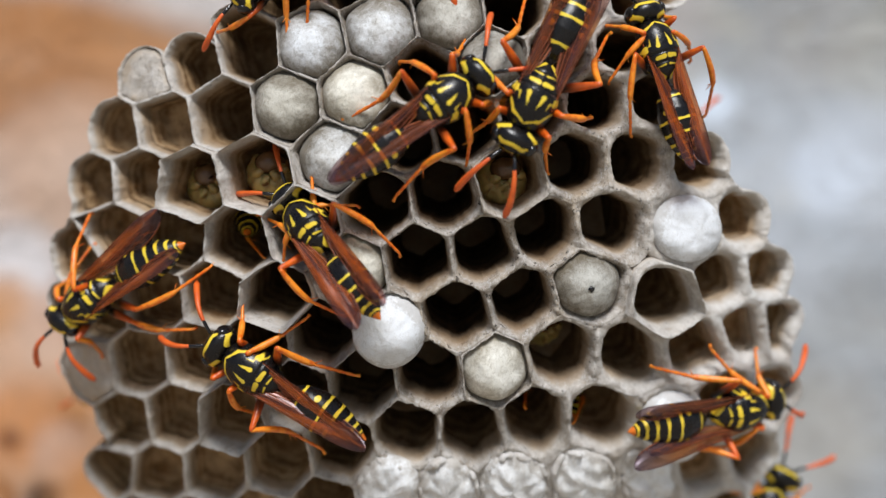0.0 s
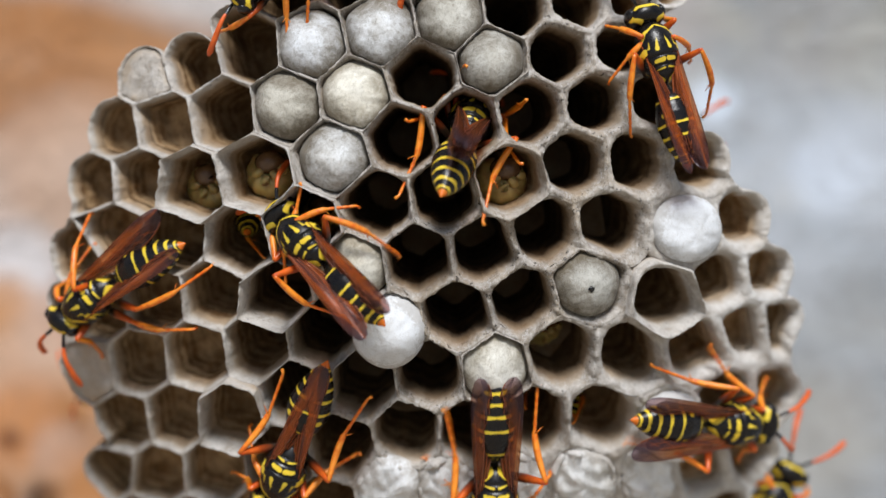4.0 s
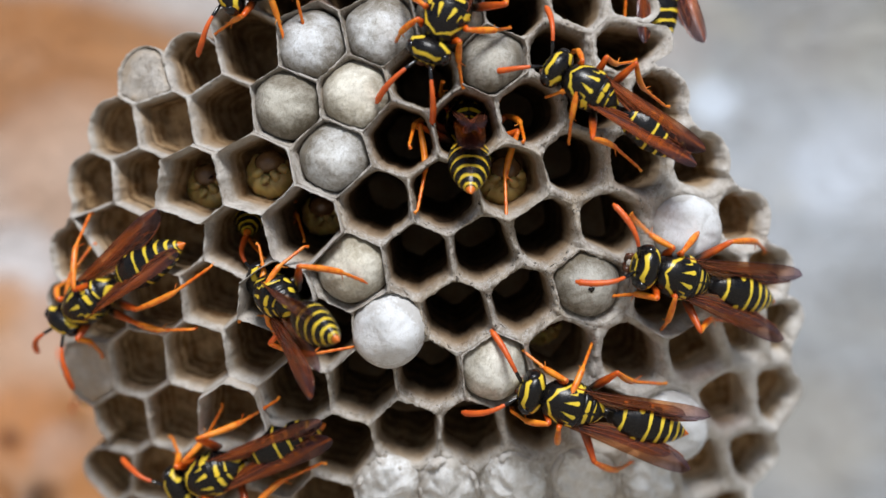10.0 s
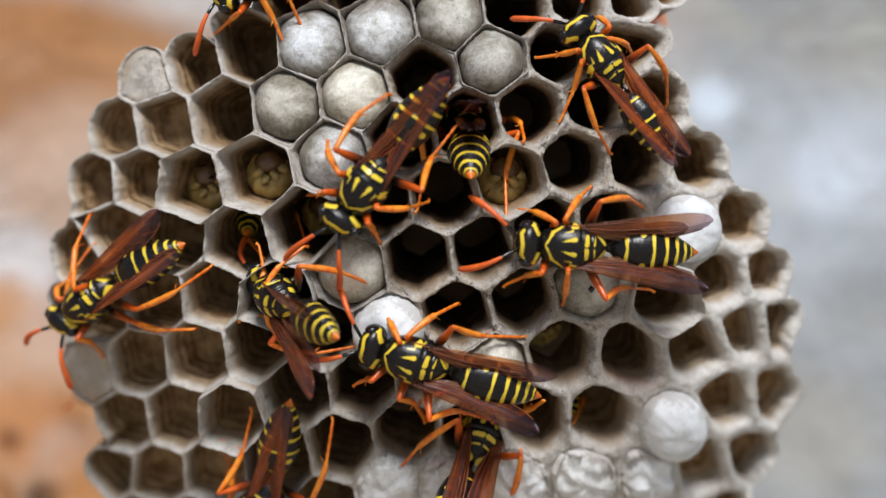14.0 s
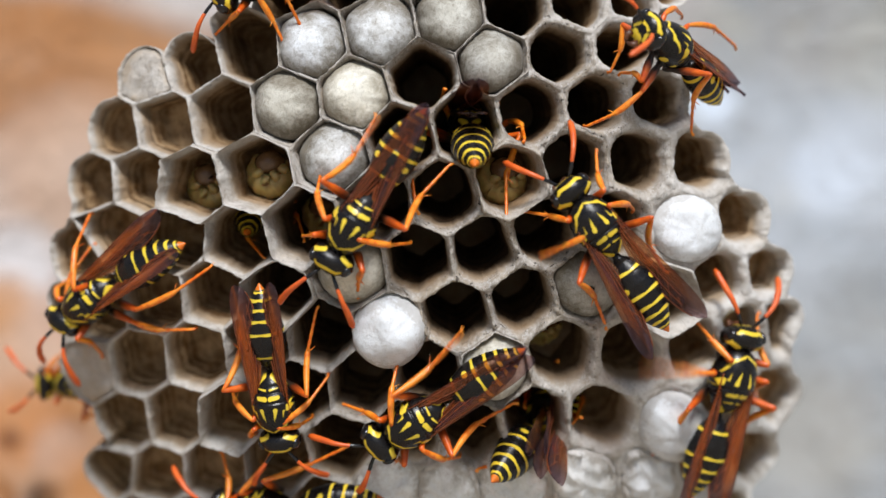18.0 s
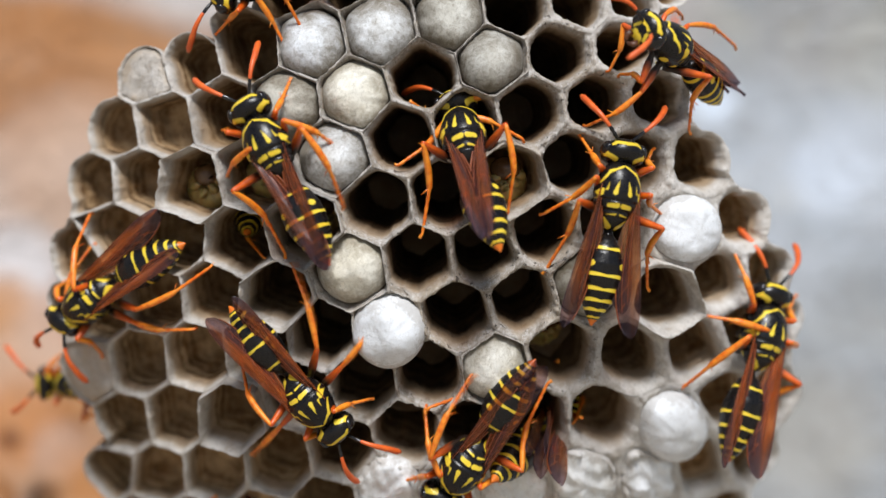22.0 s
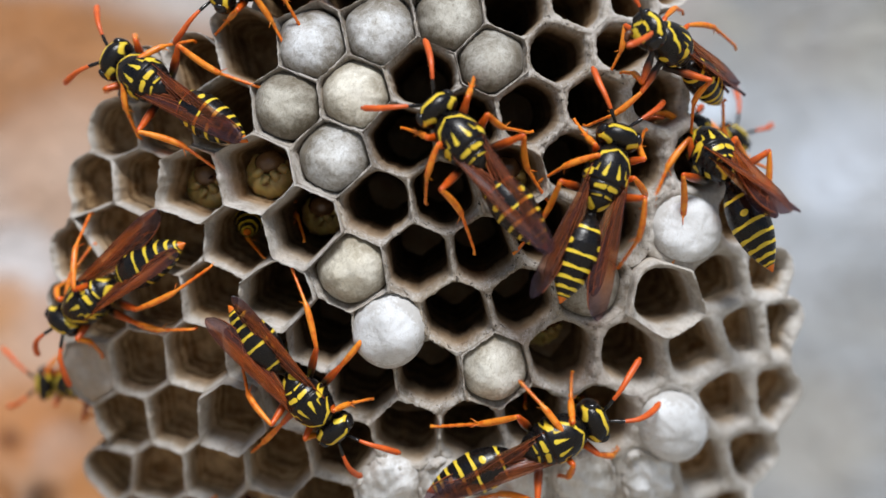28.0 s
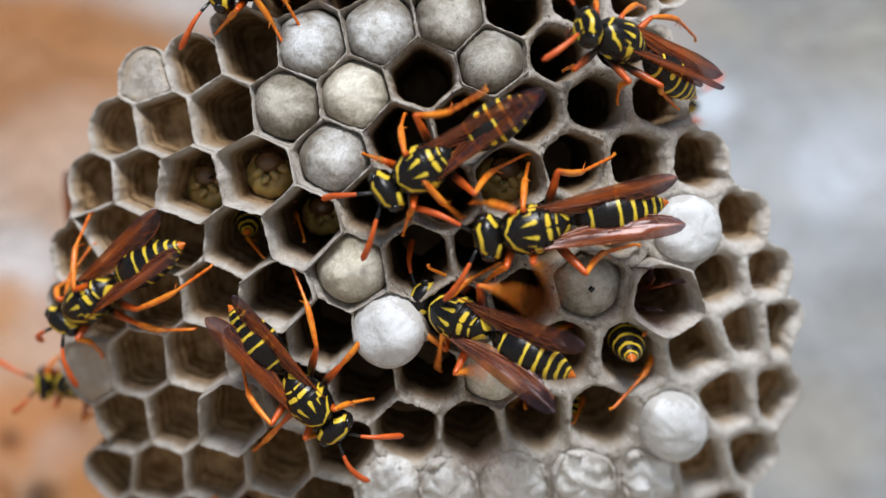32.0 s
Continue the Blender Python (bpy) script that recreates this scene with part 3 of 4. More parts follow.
def head_mesh():
    def shape(f, a):
        x = 1.05 - 2.1 * f
        w = math.sqrt(max(1 - (2 * f - 1) ** 2, 0.0004)) ** 0.8
        y, z = math.cos(a) * 1.78 * w, math.sin(a) * 1.55 * w
        return x - 0.18 * (y / 1.78) ** 2, y, z - 0.1
    verts, faces = blob(44, 52, shape)
    marks = []
    for v in verts:
        x, y, z = v[0] / MM, abs(v[1]) / MM, v[2] / MM
        m = -1
        if z > -0.3:
            for a, b, w in (((0.40, 0.0), (0.50, 0.85), 0.15), ((0.50, 0.85), (0.30, 1.10), 0.11), ((-0.45, 1.50), (-0.82, 0.75), 0.13), ((-0.45, 1.50), (-0.05, 1.70), 0.15)):
                m = max(m, w - seg_dist((x, y), a, b))
        if x > 0.0:
            m = max(m, 0.36 - seg_dist((y, z), (0.25, -0.75), (0.4, -1.2)), 0.14 - seg_dist((y, z), (0.0, 0.45), (0.75, 0.35)), 0.14 - seg_dist((y, z), (0.62, 0.1), (0.85, -0.6)))
        marks.append(m * 1.4)
    return mesh("head", verts, faces, [CHITIN], mark=marks, rust=[-1] * len(verts))


GASTER = ((0.0, 0.30), (0.05, 0.42), (0.10, 0.85), (0.17, 1.22), (0.205, 1.33), (0.26, 1.50), (0.36, 1.70), (0.46, 1.72), (0.56, 1.62), (0.66, 1.45), (0.76, 1.18), (0.86, 0.78), (0.94, 0.36), (1.0, 0.05))


def gaster_mesh():
    long = 7.6
    edges = (0.22, 0.50, 0.645, 0.76, 0.855, 0.925)
    fs = [p[0] for p in GASTER]
    rs = [p[1] for p in GASTER]

    def radius(f):
        return float(np.interp(f, fs, rs))

    def shape(f, a):
        r = radius(f)
        for e in edges:
            if e - 0.03 < f <= e:
                r *= 1 + 0.03 * (f - e + 0.03) / 0.03
        return -long * f, math.cos(a) * r, math.sin(a) * r * 0.88 - 0.9 * f * f
    verts, faces = blob(120, 64, shape)
    marks, rust = [], []
    for k in range(121):
        f = k / 120
        for j in range(64):
            a = 2 * PI * j / 64
            side = abs(math.atan2(math.cos(a), math.sin(a)))
            m = -1
            for n, e in enumerate(edges):
                wide = (0.028, 0.030, 0.032, 0.031, 0.028, 0.018)[n] * (0.78 + 0.45 * abs(math.sin(side * 2.5)) + 0.25 * side / PI)
                m = max(m, min(e - 0.004 - f, f - e + 0.004 + wide))
            for spot_f, spot_a, size in ((0.37, 0.85, 0.034),):
                m = max(m, size - math.hypot(f - spot_f, (side - spot_a) * 0.16))
            marks.append(m * 14)
            rust.append((f - 0.935) * 12)
    return mesh("abdomen", verts, faces, [CHITIN], mark=marks, rust=rust)


def sphere_mesh(name, sx, sy, sz, mat):
    verts, faces = blob(16, 20, lambda f, a: (math.cos(PI * f) * sx, math.sin(PI * f) * math.cos(a) * sy + 1e-4 * math.cos(a), math.sin(PI * f) * math.sin(a) * sz + 1e-4 * math.sin(a)))
    return mesh(name, verts, faces, [mat])


def antenna_mesh(side):
    pts, radii = [], []
    for k in range(34):
        f = k / 33
        bend = f * f
        pts.append(Vector((0.2 + 4.7 * f - 0.6 * bend, side * (0.2 + 2.0 * f + 0.5 * math.sin(f * 2.6)), 0.75 * math.sin(min(f * 3.2, 1.9)) - 1.9 * bend)) * MM)
        ring = 1 + 0.07 * math.cos(f * 2 * PI * 12)
        radii.append(MM * ring * (0.10 + 0.16 * min(f * 1.5, 1) - (0.10 if f > 0.96 else 0) + (0.03 if f < 0.18 else 0)))
    verts, faces = tube(pts, radii, 10)
    n = 33 * 10
    slots = [1 if (i // 10) / 33 < 0.20 else 0 for i in range(n)] + [1, 0]
    return mesh("antenna", verts, faces, [ANTENNA, EYE], slots=slots)


def jaw_mesh(side):
    pts = [Vector((0.75, side * 0.55, -1.15)) * MM, Vector((1.05, side * 0.5, -1.5)) * MM, Vector((1.05, side * 0.2, -1.8)) * MM, Vector((0.95, -side * 0.05, -1.9)) * MM]
    verts, faces = tube(pts, [0.30 * MM, 0.27 * MM, 0.18 * MM, 0.06 * MM], 8)
    return mesh("mandible", verts, faces, [JAW])


def wing_mesh(side, long, wide, fold, film):
    nx, ny = 30, 8
    verts, faces, marks = [], [], []
    for i in range(nx + 1):
        f = i / nx
        w = wide * (0.20 + 0.80 * math.sin(min(f * 1.35, 1) * PI / 2) ** 1.2) * math.sqrt(max(1 - max(f - 0.72, 0) ** 2 / 0.0790, 0.0))
        for j in range(ny + 1):
            g = j / ny - 0.42
            z = -abs(g) ** 1.3 * w * fold + 0.10 * math.sin(f * 11 + j) * (0.3 + f) * 0.5 - 0.7 * f * f
            verts.append(Vector((long * f, side * g * w + side * 0.25 * math.sin(f * PI), z)) * MM)
            marks.append(max(f - 0.3, 0) * 1.1 + (0.5 if j == ny else 0))
    n = ny + 1
    for i in range(nx):
        for j in range(ny):
            a = i * n + j
            faces.append((a, a + 1, a + n + 1, a + n) if side < 0 else (a, a + n, a + n + 1, a + 1))
    count = len(verts)
    lift = 0.03 * MM
    lower = [v - Vector((0, 0, lift)) for v in verts]
    faces += [tuple(count + q for q in reversed(face)) for face in faces]
    edge = [(i * n, (i + 1) * n) for i in range(nx)] + [((i + 1) * n + ny, i * n + ny) for i in range(nx)]
    faces += [(b, a, a + count, b + count) for a, b in edge]
    return mesh("wing", verts + lower, faces, [film], mark=marks + marks), verts, nx, n


def vein_mesh(verts, nx, n):
    all_v, all_f = [], []

    def run(path, r):
        v, f = tube([p + Vector((0, 0, 0.03 * MM)) for p in path], [r * MM * (1 - 0.5 * k / len(path)) for k in range(len(path))], 5)
        base = len(all_v)
        all_v.extend(v)
        all_f.extend([tuple(q + base for q in face) for face in f])

    for j, r, stop in ((n - 1, 0.10, nx - 1), (n - 3, 0.05, nx - 4), (n - 5, 0.035, nx - 6), (1, 0.03, nx - 7)):
        run([verts[i * n + j] for i in range(0, stop)], r)
    for i, a, b in ((15, 3, 5), (19, 4, 7), (23, 5, 8)):
        run([verts[(i + k) * n + a + k] for k in range(b - a + 1)], 0.03)
    return mesh("vein_network", all_v, all_f, [VEIN])


LEGS = {  # hip, femur, lower leg, resting foot, in mm
    "1": ((1.55, 0.75, -1.25), 2.7, 4.4, (3.7, 3.0)),
    "2": ((0.05, 0.95, -1.45), 3.1, 5.8, (-1.2, 4.5)),
    "3": ((-1.25, 0.95, -1.30), 4.1, 7.6, (-6.9, 3.3)),
}


def femur_mesh(long):
    pts = [Vector((long * f, 0, 0)) * MM for f in (-0.12, 0, 0.1, 0.25, 0.45, 0.65, 0.85, 0.97, 1.03)]
    radii = [r * MM for r in (0.28, 0.33, 0.26, 0.35, 0.37, 0.32, 0.25, 0.23, 0.12)]
    verts, faces = tube(pts, radii, 10)
    return mesh("leg", verts, faces, [LEG], mark=[0.55 - v[0] / MM / long + 0.08 * math.sin(v[1] * 9000) for v in verts])


def shin_mesh(long):
    pts, radii = [], []
    for k in range(26):
        f = k / 25
        pts.append(Vector((long * f, 0, 0.10 * long * (math.sin(PI * min(f / 0.5, 1) * 0.5) if f < 0.5 else (1 - (f - 0.5) / 0.5) ** 1.0) - (0.25 if f > 0.96 else 0))) * MM)
        if f < 0.5:
            r = 0.18 + 0.10 * math.sin(PI * f / 0.5 * 0.8)
        else:
            r = 0.15 - 0.05 * (f - 0.5) + 0.025 * math.cos((f - 0.5) * 2 * PI * 10)
        radii.append(r * MM)
    verts, faces = tube(pts, radii, 8)
    base = len(verts)
    for a in (-1, 1):
        v, f = tube([Vector((long * 0.49, 0, 0.09 * long)) * MM, Vector((long * 0.56, a * 0.35, 0.05 * long - 0.2)) * MM], [0.07 * MM, 0.02 * MM], 5)
        start = len(verts)
        verts += v
        faces += [tuple(q + start for q in face) for face in f]
    return mesh("lower_leg", verts, faces, [LEG_TIP], mark=[-1] * len(verts))


THORAX, HEAD, ABDOMEN = thorax_mesh(), head_mesh(), gaster_mesh()
EYEBALL = sphere_mesh("eye", 0.62, 0.42, 0.95, EYE)
FEELERS = {s: antenna_mesh(s) for s in (1, -1)}
JAWS = {s: jaw_mesh(s) for s in (1, -1)}
FORE = {s: wing_mesh(s, 11.6, 2.0, 0.42, WING) for s in (1, -1)}
SMOKY = {s: wing_mesh(s, 11.6, 2.0, 0.42, SMOKY_WING) for s in (1, -1)}
HIND = {s: wing_mesh(s, 8.8, 1.7, 0.35, HIND_WING) for s in (1, -1)}
VEINS = {s: vein_mesh(*FORE[s][1:]) for s in (1, -1)}
FEMURS = {k: femur_mesh(LEGS[k][1]) for k in LEGS}
SHINS = {k: shin_mesh(LEGS[k][2]) for k in LEGS}
WING_OF = {}
LEG_OF = {}
BELLY_OF = {}
HEAD_OF = {}
FEELER_OF = {}


def wing_pose(rear, s, angle, lift):
    if rear:
        return pose(-0.3 * MM, s * 1.25 * MM, 0.85 * MM, s * -10, -lift * 0.6, 180 - s * (angle * 0.8))
    return pose(0.7 * MM, s * 1.45 * MM, 1.05 * MM, s * -22, -lift, 180 - s * angle)


def make_wasp(size, wing_angle, wing_lift, label, smoky=False):
    w = tagged(new("paper_wasp"), label, "wasp", "wasps on the nest")
    w.scale = (size, size, size)
    WING_OF[w.name] = []
    part("thorax", THORAX, w, "black thorax with yellow strokes")
    head = part("head", HEAD, w, "black head with yellow face", pose(3.45 * MM, 0, -0.15 * MM, 0, 12, 0))
    HEAD_OF[w.name] = head
    FEELER_OF[w.name] = []
    for s in (1, -1):
        part("eye", EYEBALL, head, "glossy black eye", pose(0.15 * MM, s * 1.42 * MM, 0.05 * MM, 0, 0, -s * 18))
        part("mandible", JAWS[s], head)
        feeler = part("antenna", FEELERS[s], head, "orange antenna", pose(0.75 * MM, s * 0.35 * MM, 0.35 * MM, 0, 0, s * random.uniform(-8, 16)))
        FEELER_OF[w.name].append((feeler, s))
    BELLY_OF[w.name] = part("abdomen", ABDOMEN, w, "black abdomen with yellow bands and rust tip", pose(-2.75 * MM, 0, -0.25 * MM, 0, 0, 0))
    for s in (1, -1):
        wing = part("forewing", (SMOKY if smoky else FORE)[s][0], w, "smoky violet-brown wing" if smoky else "folded amber wing", wing_pose(0, s, wing_angle, wing_lift))
        part("vein_network", VEINS[s], wing, "brown wing veining")
        rear = part("hindwing", HIND[s][0], w, "folded amber wing", wing_pose(1, s, wing_angle, wing_lift))
        WING_OF[w.name] += [(wing, 0, s, wing_angle, wing_lift), (rear, 1, s, wing_angle, wing_lift)]
    for s, letter in ((1, "L"), (-1, "R")):
        for k in LEGS:
            leg = part("leg", FEMURS[k], w, "orange leg with dark thigh")
            LEG_OF[w.name, letter + k] = (leg, part("lower_leg", SHINS[k], leg))
    return w


resting_left = make_wasp(1.06, 1, 5, "dark wasp resting on the comb's edge with folded amber wings")
top_edge = make_wasp(1, 0, 5, "wasp feeding at the top rim, only its legs hanging into view")
upper_cell = make_wasp(1.06, -8, 5, "wasp that probes an open cell headfirst, striped abdomen outward", True)
wanderer_down = make_wasp(1.12, -2, 4, "wasp walking over the comb with smoky brown wings held back", True)
upper_right = make_wasp(0.98, -5, 5, "wasp perched on the upper edge of the comb")
middle_cell = make_wasp(1, -1, 5, "wasp with orange legs and amber wings busy at an open cell")
lower_left = make_wasp(1.07, -9, 5, "wasp with closed dark amber wings walking over the lower comb")
lower_right = make_wasp(1.07, 3, 4, "slender wasp with spread smoky wings crossing the lower comb", True)
right_walker = make_wasp(1.06, 5, 5, "wasp walking from the edge onto the comb with wings spread", True)
right_edge = make_wasp(1.12, 0, 5, "large wasp climbing the side of the comb with red amber wings")
upper_walker = make_wasp(1.06, -9, 5, "wasp with dark folded wings exploring the capped cells", True)
behind_left = make_wasp(0.9, 2, 4, "wasp peering from behind the comb's edge, yellow face forward")
behind_right = make_wasp(0.95, 6, 5, "wasp creeping along the back rim, out of focus")
cell_sitter_left = make_wasp(0.92, -4, 2, "wasp deep inside an open cell, striped tail showing")
cell_sitter_right = make_wasp(0.92, -4, 2, "wasp deep inside an open cell, striped tail showing")


# ---- how the wasps move ----
def glide(ts, ys, t):
    """Smooth curve through the rows that never overshoots them."""
    ts, ys = np.array(ts, float), np.array(ys, float)
    h, d = np.diff(ts), np.diff(ys) / np.diff(ts)
    slope = np.zeros(len(ts))
    for i in range(1, len(ts) - 1):
        if d[i - 1] * d[i] > 0:
            w1, w2 = 2 * h[i] + h[i - 1], h[i] + 2 * h[i - 1]
            slope[i] = (w1 + w2) / (w1 / d[i - 1] + w2 / d[i])
    i = np.clip(np.searchsorted(ts, t, side="right") - 1, 0, len(h) - 1)
    s = (t - ts[i]) / h[i]
    return (1 + 2 * s) * (1 - s) ** 2 * ys[i] + s * (1 - s) ** 2 * h[i] * slope[i] + s * s * (3 - 2 * s) * ys[i + 1] + s * s * (s - 1) * h[i] * slope[i + 1]


def basis(x, y, z, at):
    m = Matrix((x, y, z)).transposed().to_4x4()
    m.translation = at
    return m


def stand(u, v, heading, pitch, sink, size, roll=0.0):
    """The pose of a wasp on the comb, and the same pose without its nod."""
    n = outward(u, v, 0.52)
    c, s = math.cos(radians(heading)), math.sin(radians(heading))
    x = Vector((c, (n.x * c + n.z * s) / -n.y, s)).normalized()
    frame_m = basis(x, n.cross(x), n, spread(u, v, dome(u, v) - 2.7 * size + sink))
    return frame_m @ pose(0, 0, 0, roll, pitch, 0), frame_m


def bend_leg(hip, foot, a, b, side, lean):
    """Two-bone leg: poses of thigh and lower leg in the wasp's space."""
    d = foot - hip
    reach = min(max(d.length, abs(a - b) + 0.4 * MM), (a + b) * 0.985)
    d.normalize()
    ca = (a * a + reach * reach - b * b) / (2 * a * reach)
    up = Vector((lean, side * 0.75, 0.75))
    up = (up - d * up.dot(d)).normalized()
    knee = hip + (d * ca + up * math.sqrt(max(1 - ca * ca, 0))) * a
    foot = hip + d * reach
    side_axis = d.cross(up)
    x1 = (knee - hip).normalized()
    z1 = x1.cross(side_axis) * -1
    if z1.dot(up) < 0:
        z1 = -z1
    m1 = basis(x1, z1.cross(x1), z1, hip)
    x2 = (foot - knee).normalized()
    z2 = (z1 - x2 * z1.dot(x2)).normalized()
    m2 = basis(x2, z2.cross(x2), z2, knee)
    return m1, m1.inverted() @ m2


def crawl(w, path, feet):
    """Keys a wasp's body, legs, abdomen and antennae along path rows of
    (seconds, u, v, heading, nod, sink, abdomen's turn, lean, spread of the wings, abdomen's droop, head's turn), and holds the feet
    listed as (leg, from, to, u, v)."""
    size = w.scale[0]
    path = [tuple(r) + (0,) * (11 - len(r)) for r in path]
    ts = [r[0] for r in path]
    times = np.round(np.arange(0, 32.01, 0.1), 2)
    cols = [glide(ts, [r[k] for r in path], times) for k in range(1, 11)]
    still = [True] * len(times)
    for i in range(len(times)):
        for j in (i - 1, i + 1):
            if 0 <= j < len(times) and sum(abs(c[i] - c[j]) for c in cols) > 0.02:
                still[i] = False
    rng = random.Random(len(path) * 7 + int(path[0][1] * 10))
    tilt = rng.uniform(-6, 6)
    body, belly, glance, nods, legs = [], [], [], [], {key[1]: [] for key in LEG_OF if key[0] == w.name}
    planted, swing = {}, {}
    for i, t in enumerate(times):
        edge = i in (0, len(times) - 1)
        u, v, heading, nod, sink, turn, lean, flare, droop, gaze = (float(c[i]) for c in cols)
        m, flat = stand(u, v, heading, nod, sink, size, lean)
        inv = m.inverted()
        wake = edge or not still[i]
        if wake:
            body.append((float(t), m))
            nods.append((float(t), nod, flare))
            belly.append((float(t), pose(-2.75 * MM, 0, -0.25 * MM, 0, 4 - nod * 0.1 - droop, turn)))
            glance.append((float(t), pose(3.45 * MM, 0, -0.15 * MM, 0, 12, tilt + gaze)))
        for code in legs:
            letter, k = code
            s = 1 if letter == "L" else -1
            hip, a, b, rest = LEGS[k]
            hip = Vector((hip[0], hip[1] * s, hip[2])) * MM
            want = flat @ (Vector((rest[0], rest[1] * s, -2.7)) * MM * size)
            goal = (want.x / MM / (1 + want.y / REACH), want.z / MM / (1 + want.y / REACH))
            for name, t0, t1, fu, fv in feet:
                if name == code and t0 <= t <= t1:
                    goal = (fu, fv)
            if code not in planted:
                planted[code] = [goal[0] + rng.uniform(-0.5, 0.5), goal[1] + rng.uniform(-0.5, 0.5)]
            foot = planted[code]
            off = math.hypot(goal[0] - foot[0], goal[1] - foot[1])
            pair = code in ("L1", "R2", "L3")
            lift = 0.0
            if off > 1.3 and (int(round(t * 10)) // 2 % 2 == pair or off > 3.2):
                over = 1.45 if not feet else 1.0
                foot[0] += (goal[0] - foot[0]) * over
                foot[1] += (goal[1] - foot[1]) * over
                lift = 0.8
            if wake or lift:
                p = inv @ comb_point(foot[0], foot[1], lift - (sink if sink > 2.5 and nod < 15 else 0))
                m1, m2 = bend_leg(hip, p, a * MM, b * MM, s, {"1": 0.5, "2": 0.1, "3": -0.2}[k])
                legs[code].append((float(t), m1, m2))
    walk(w, body)
    walk(BELLY_OF[w.name], belly)
    walk(HEAD_OF[w.name], glance)
    for wing, rear, s, angle, lift in WING_OF[w.name]:
        walk(wing, [(t, wing_pose(rear, s, angle + flare, lift + max(nod - 20, 0) * 0.34)) for t, nod, flare in nods])
    for code, rows in legs.items():
        leg, shin = LEG_OF[w.name, code]
        if rows[-1][0] < 31.99:
            rows.append((32.0, rows[-1][1], rows[-1][2]))
        walk(leg, [(t, m1) for t, m1, m2 in rows])
        walk(shin, [(t, m2) for t, m1, m2 in rows])
    for feeler, s in FEELER_OF[w.name]:
        base = rng.uniform(-8, 14)
        rows = [(0.8 * k, pose(0.75 * MM, s * 0.35 * MM, 0.35 * MM, 0, rng.uniform(-14, 10), s * (base + rng.uniform(-14, 14)))) for k in range(41)]
        walk(feeler, rows)


def motions():
    path = []
    path += [(0, -29.29, -4.17, 215.29, -0.19, 0, -6, 10.15, 0, 2.15, 26), (6.6, -29.29, -4.17, 215.29, -0.19, 0, -6, 10.15, 0, 2.15, 26), (7.4, -29.29, -4.17, 215.29, -0.19, 0, -6, 10.15, 0, 2.15, 26), (32, -29.29, -4.17, 215.29, -0.19, 0, -6, 10.15, 0, 2.15, 26)]
    crawl(resting_left, path, [("L3", 0, 32, -20.07, -1.74), ("L2", 0, 32, -20.97, -6.39), ("R3", 0, 32, -29.5, 2.6), ("L1", 0, 32, -28.5, -8.65)])
    path = []
    path += [(0, -13.73, 22.71, 205, 0, 0), (9, -13.73, 22.71, 205, 0, 0), (10, -14.76, 22.61, 205, 0, 0), (15, -15.14, 22.52, 200, 0, 0), (32, -15.47, 22.52, 200, 0, 0)]
    crawl(top_edge, path, [("L1", 0, 32, -18.99, 18.29), ("L2", 0, 32, -13.12, 16.27), ("L3", 0, 32, -11.24, 17.44)])
    path = []
    path += [(0, -0.03, 12.27, 36.21, 0, 0), (0.5, 1.22, 10.63, 40, 25, 3), (1, 0.22, 10.51, 10.79, 15, 1.5), (1.5, 2.07, 10.39, 12, 30, 4), (2, 2.54, 10.63, 25, 40, 7), (3, 2.44, 10.48, 54, 48, 6), (6, 1.97, 10.48, 82, 64, 8), (9, 2.16, 10.3, 84, 70, 9), (9.7, 2.07, 10.3, 88, 62, 8.4), (12, 1.88, 10.77, 90, 57, 8), (13, 1.97, 10.48, 88, 64, 8.4), (17, 2.07, 10.3, 90, 75, 9.4)]
    path += [(19, 2.16, 10.3, 90, 75, 9.4), (19.7, 1.79, 10.63, 90, 62, 8), (20.2, 1.46, 10.95, 92, 46, 6), (20.6, 1.22, 9.83, 94, 36, 4), (21, 1.41, 9.45, 97, 30, 3.4, 8), (22, 1.69, 9.17, 100, 30, 3.4, 8), (22.6, 1.32, 10.3, 108, 35, 5), (23, 1.13, 10.39, 118, 50, 6), (23.5, 1.46, 10.16, 118, 30, 3), (24, 2.24, 8.54, 121, 5, 0), (25, 2.24, 8.54, 117, 4, 0), (27.5, 2.06, 8.65, 118, 3, 0)]
    path += [(28, 1.77, 8.74, 128, 4, 0), (28.5, 0.99, 9.54, 142, 6, 0), (29, -0.79, 8.51, 152, 22, 2.2), (29.5, -2.07, 8.42, 160, 30, 4), (30, -2.91, 8.98, 168, 48, 6.5), (30.4, -2.3, 8.13, 172, 25, 3), (31, -1.19, 6.23, 203.06, 3, 0), (31.5, -0.89, 8.42, 232, 3, 0), (32, -1.5, 6.82, 212, 3, 0)]
    crawl(upper_cell, path, [])
    path = []
    path += [(0, 7.57, 12.65, 245, 0, 0), (0.5, 8.56, 8.98, 268, 0, 0), (1, 11.67, 9.21, 305, 0, 0), (1.5, 12.27, 5.69, 282, 0, 0), (2, 10.63, 0.52, 262, 0, 0), (2.5, 6.39, -7.76, 240, 0, 0), (3, 2.87, -13.35, 245, 0, 0), (3.5, 3.95, -16.41, 266, 0, 0), (4, 4.28, -20.64, 270, 0, 0), (4.8, 5.45, -25.58, 300, 0, 0), (5.5, 7.1, -21.82, 380, 0, 0), (6, 9.45, -22.76, 370, 0, 0)]
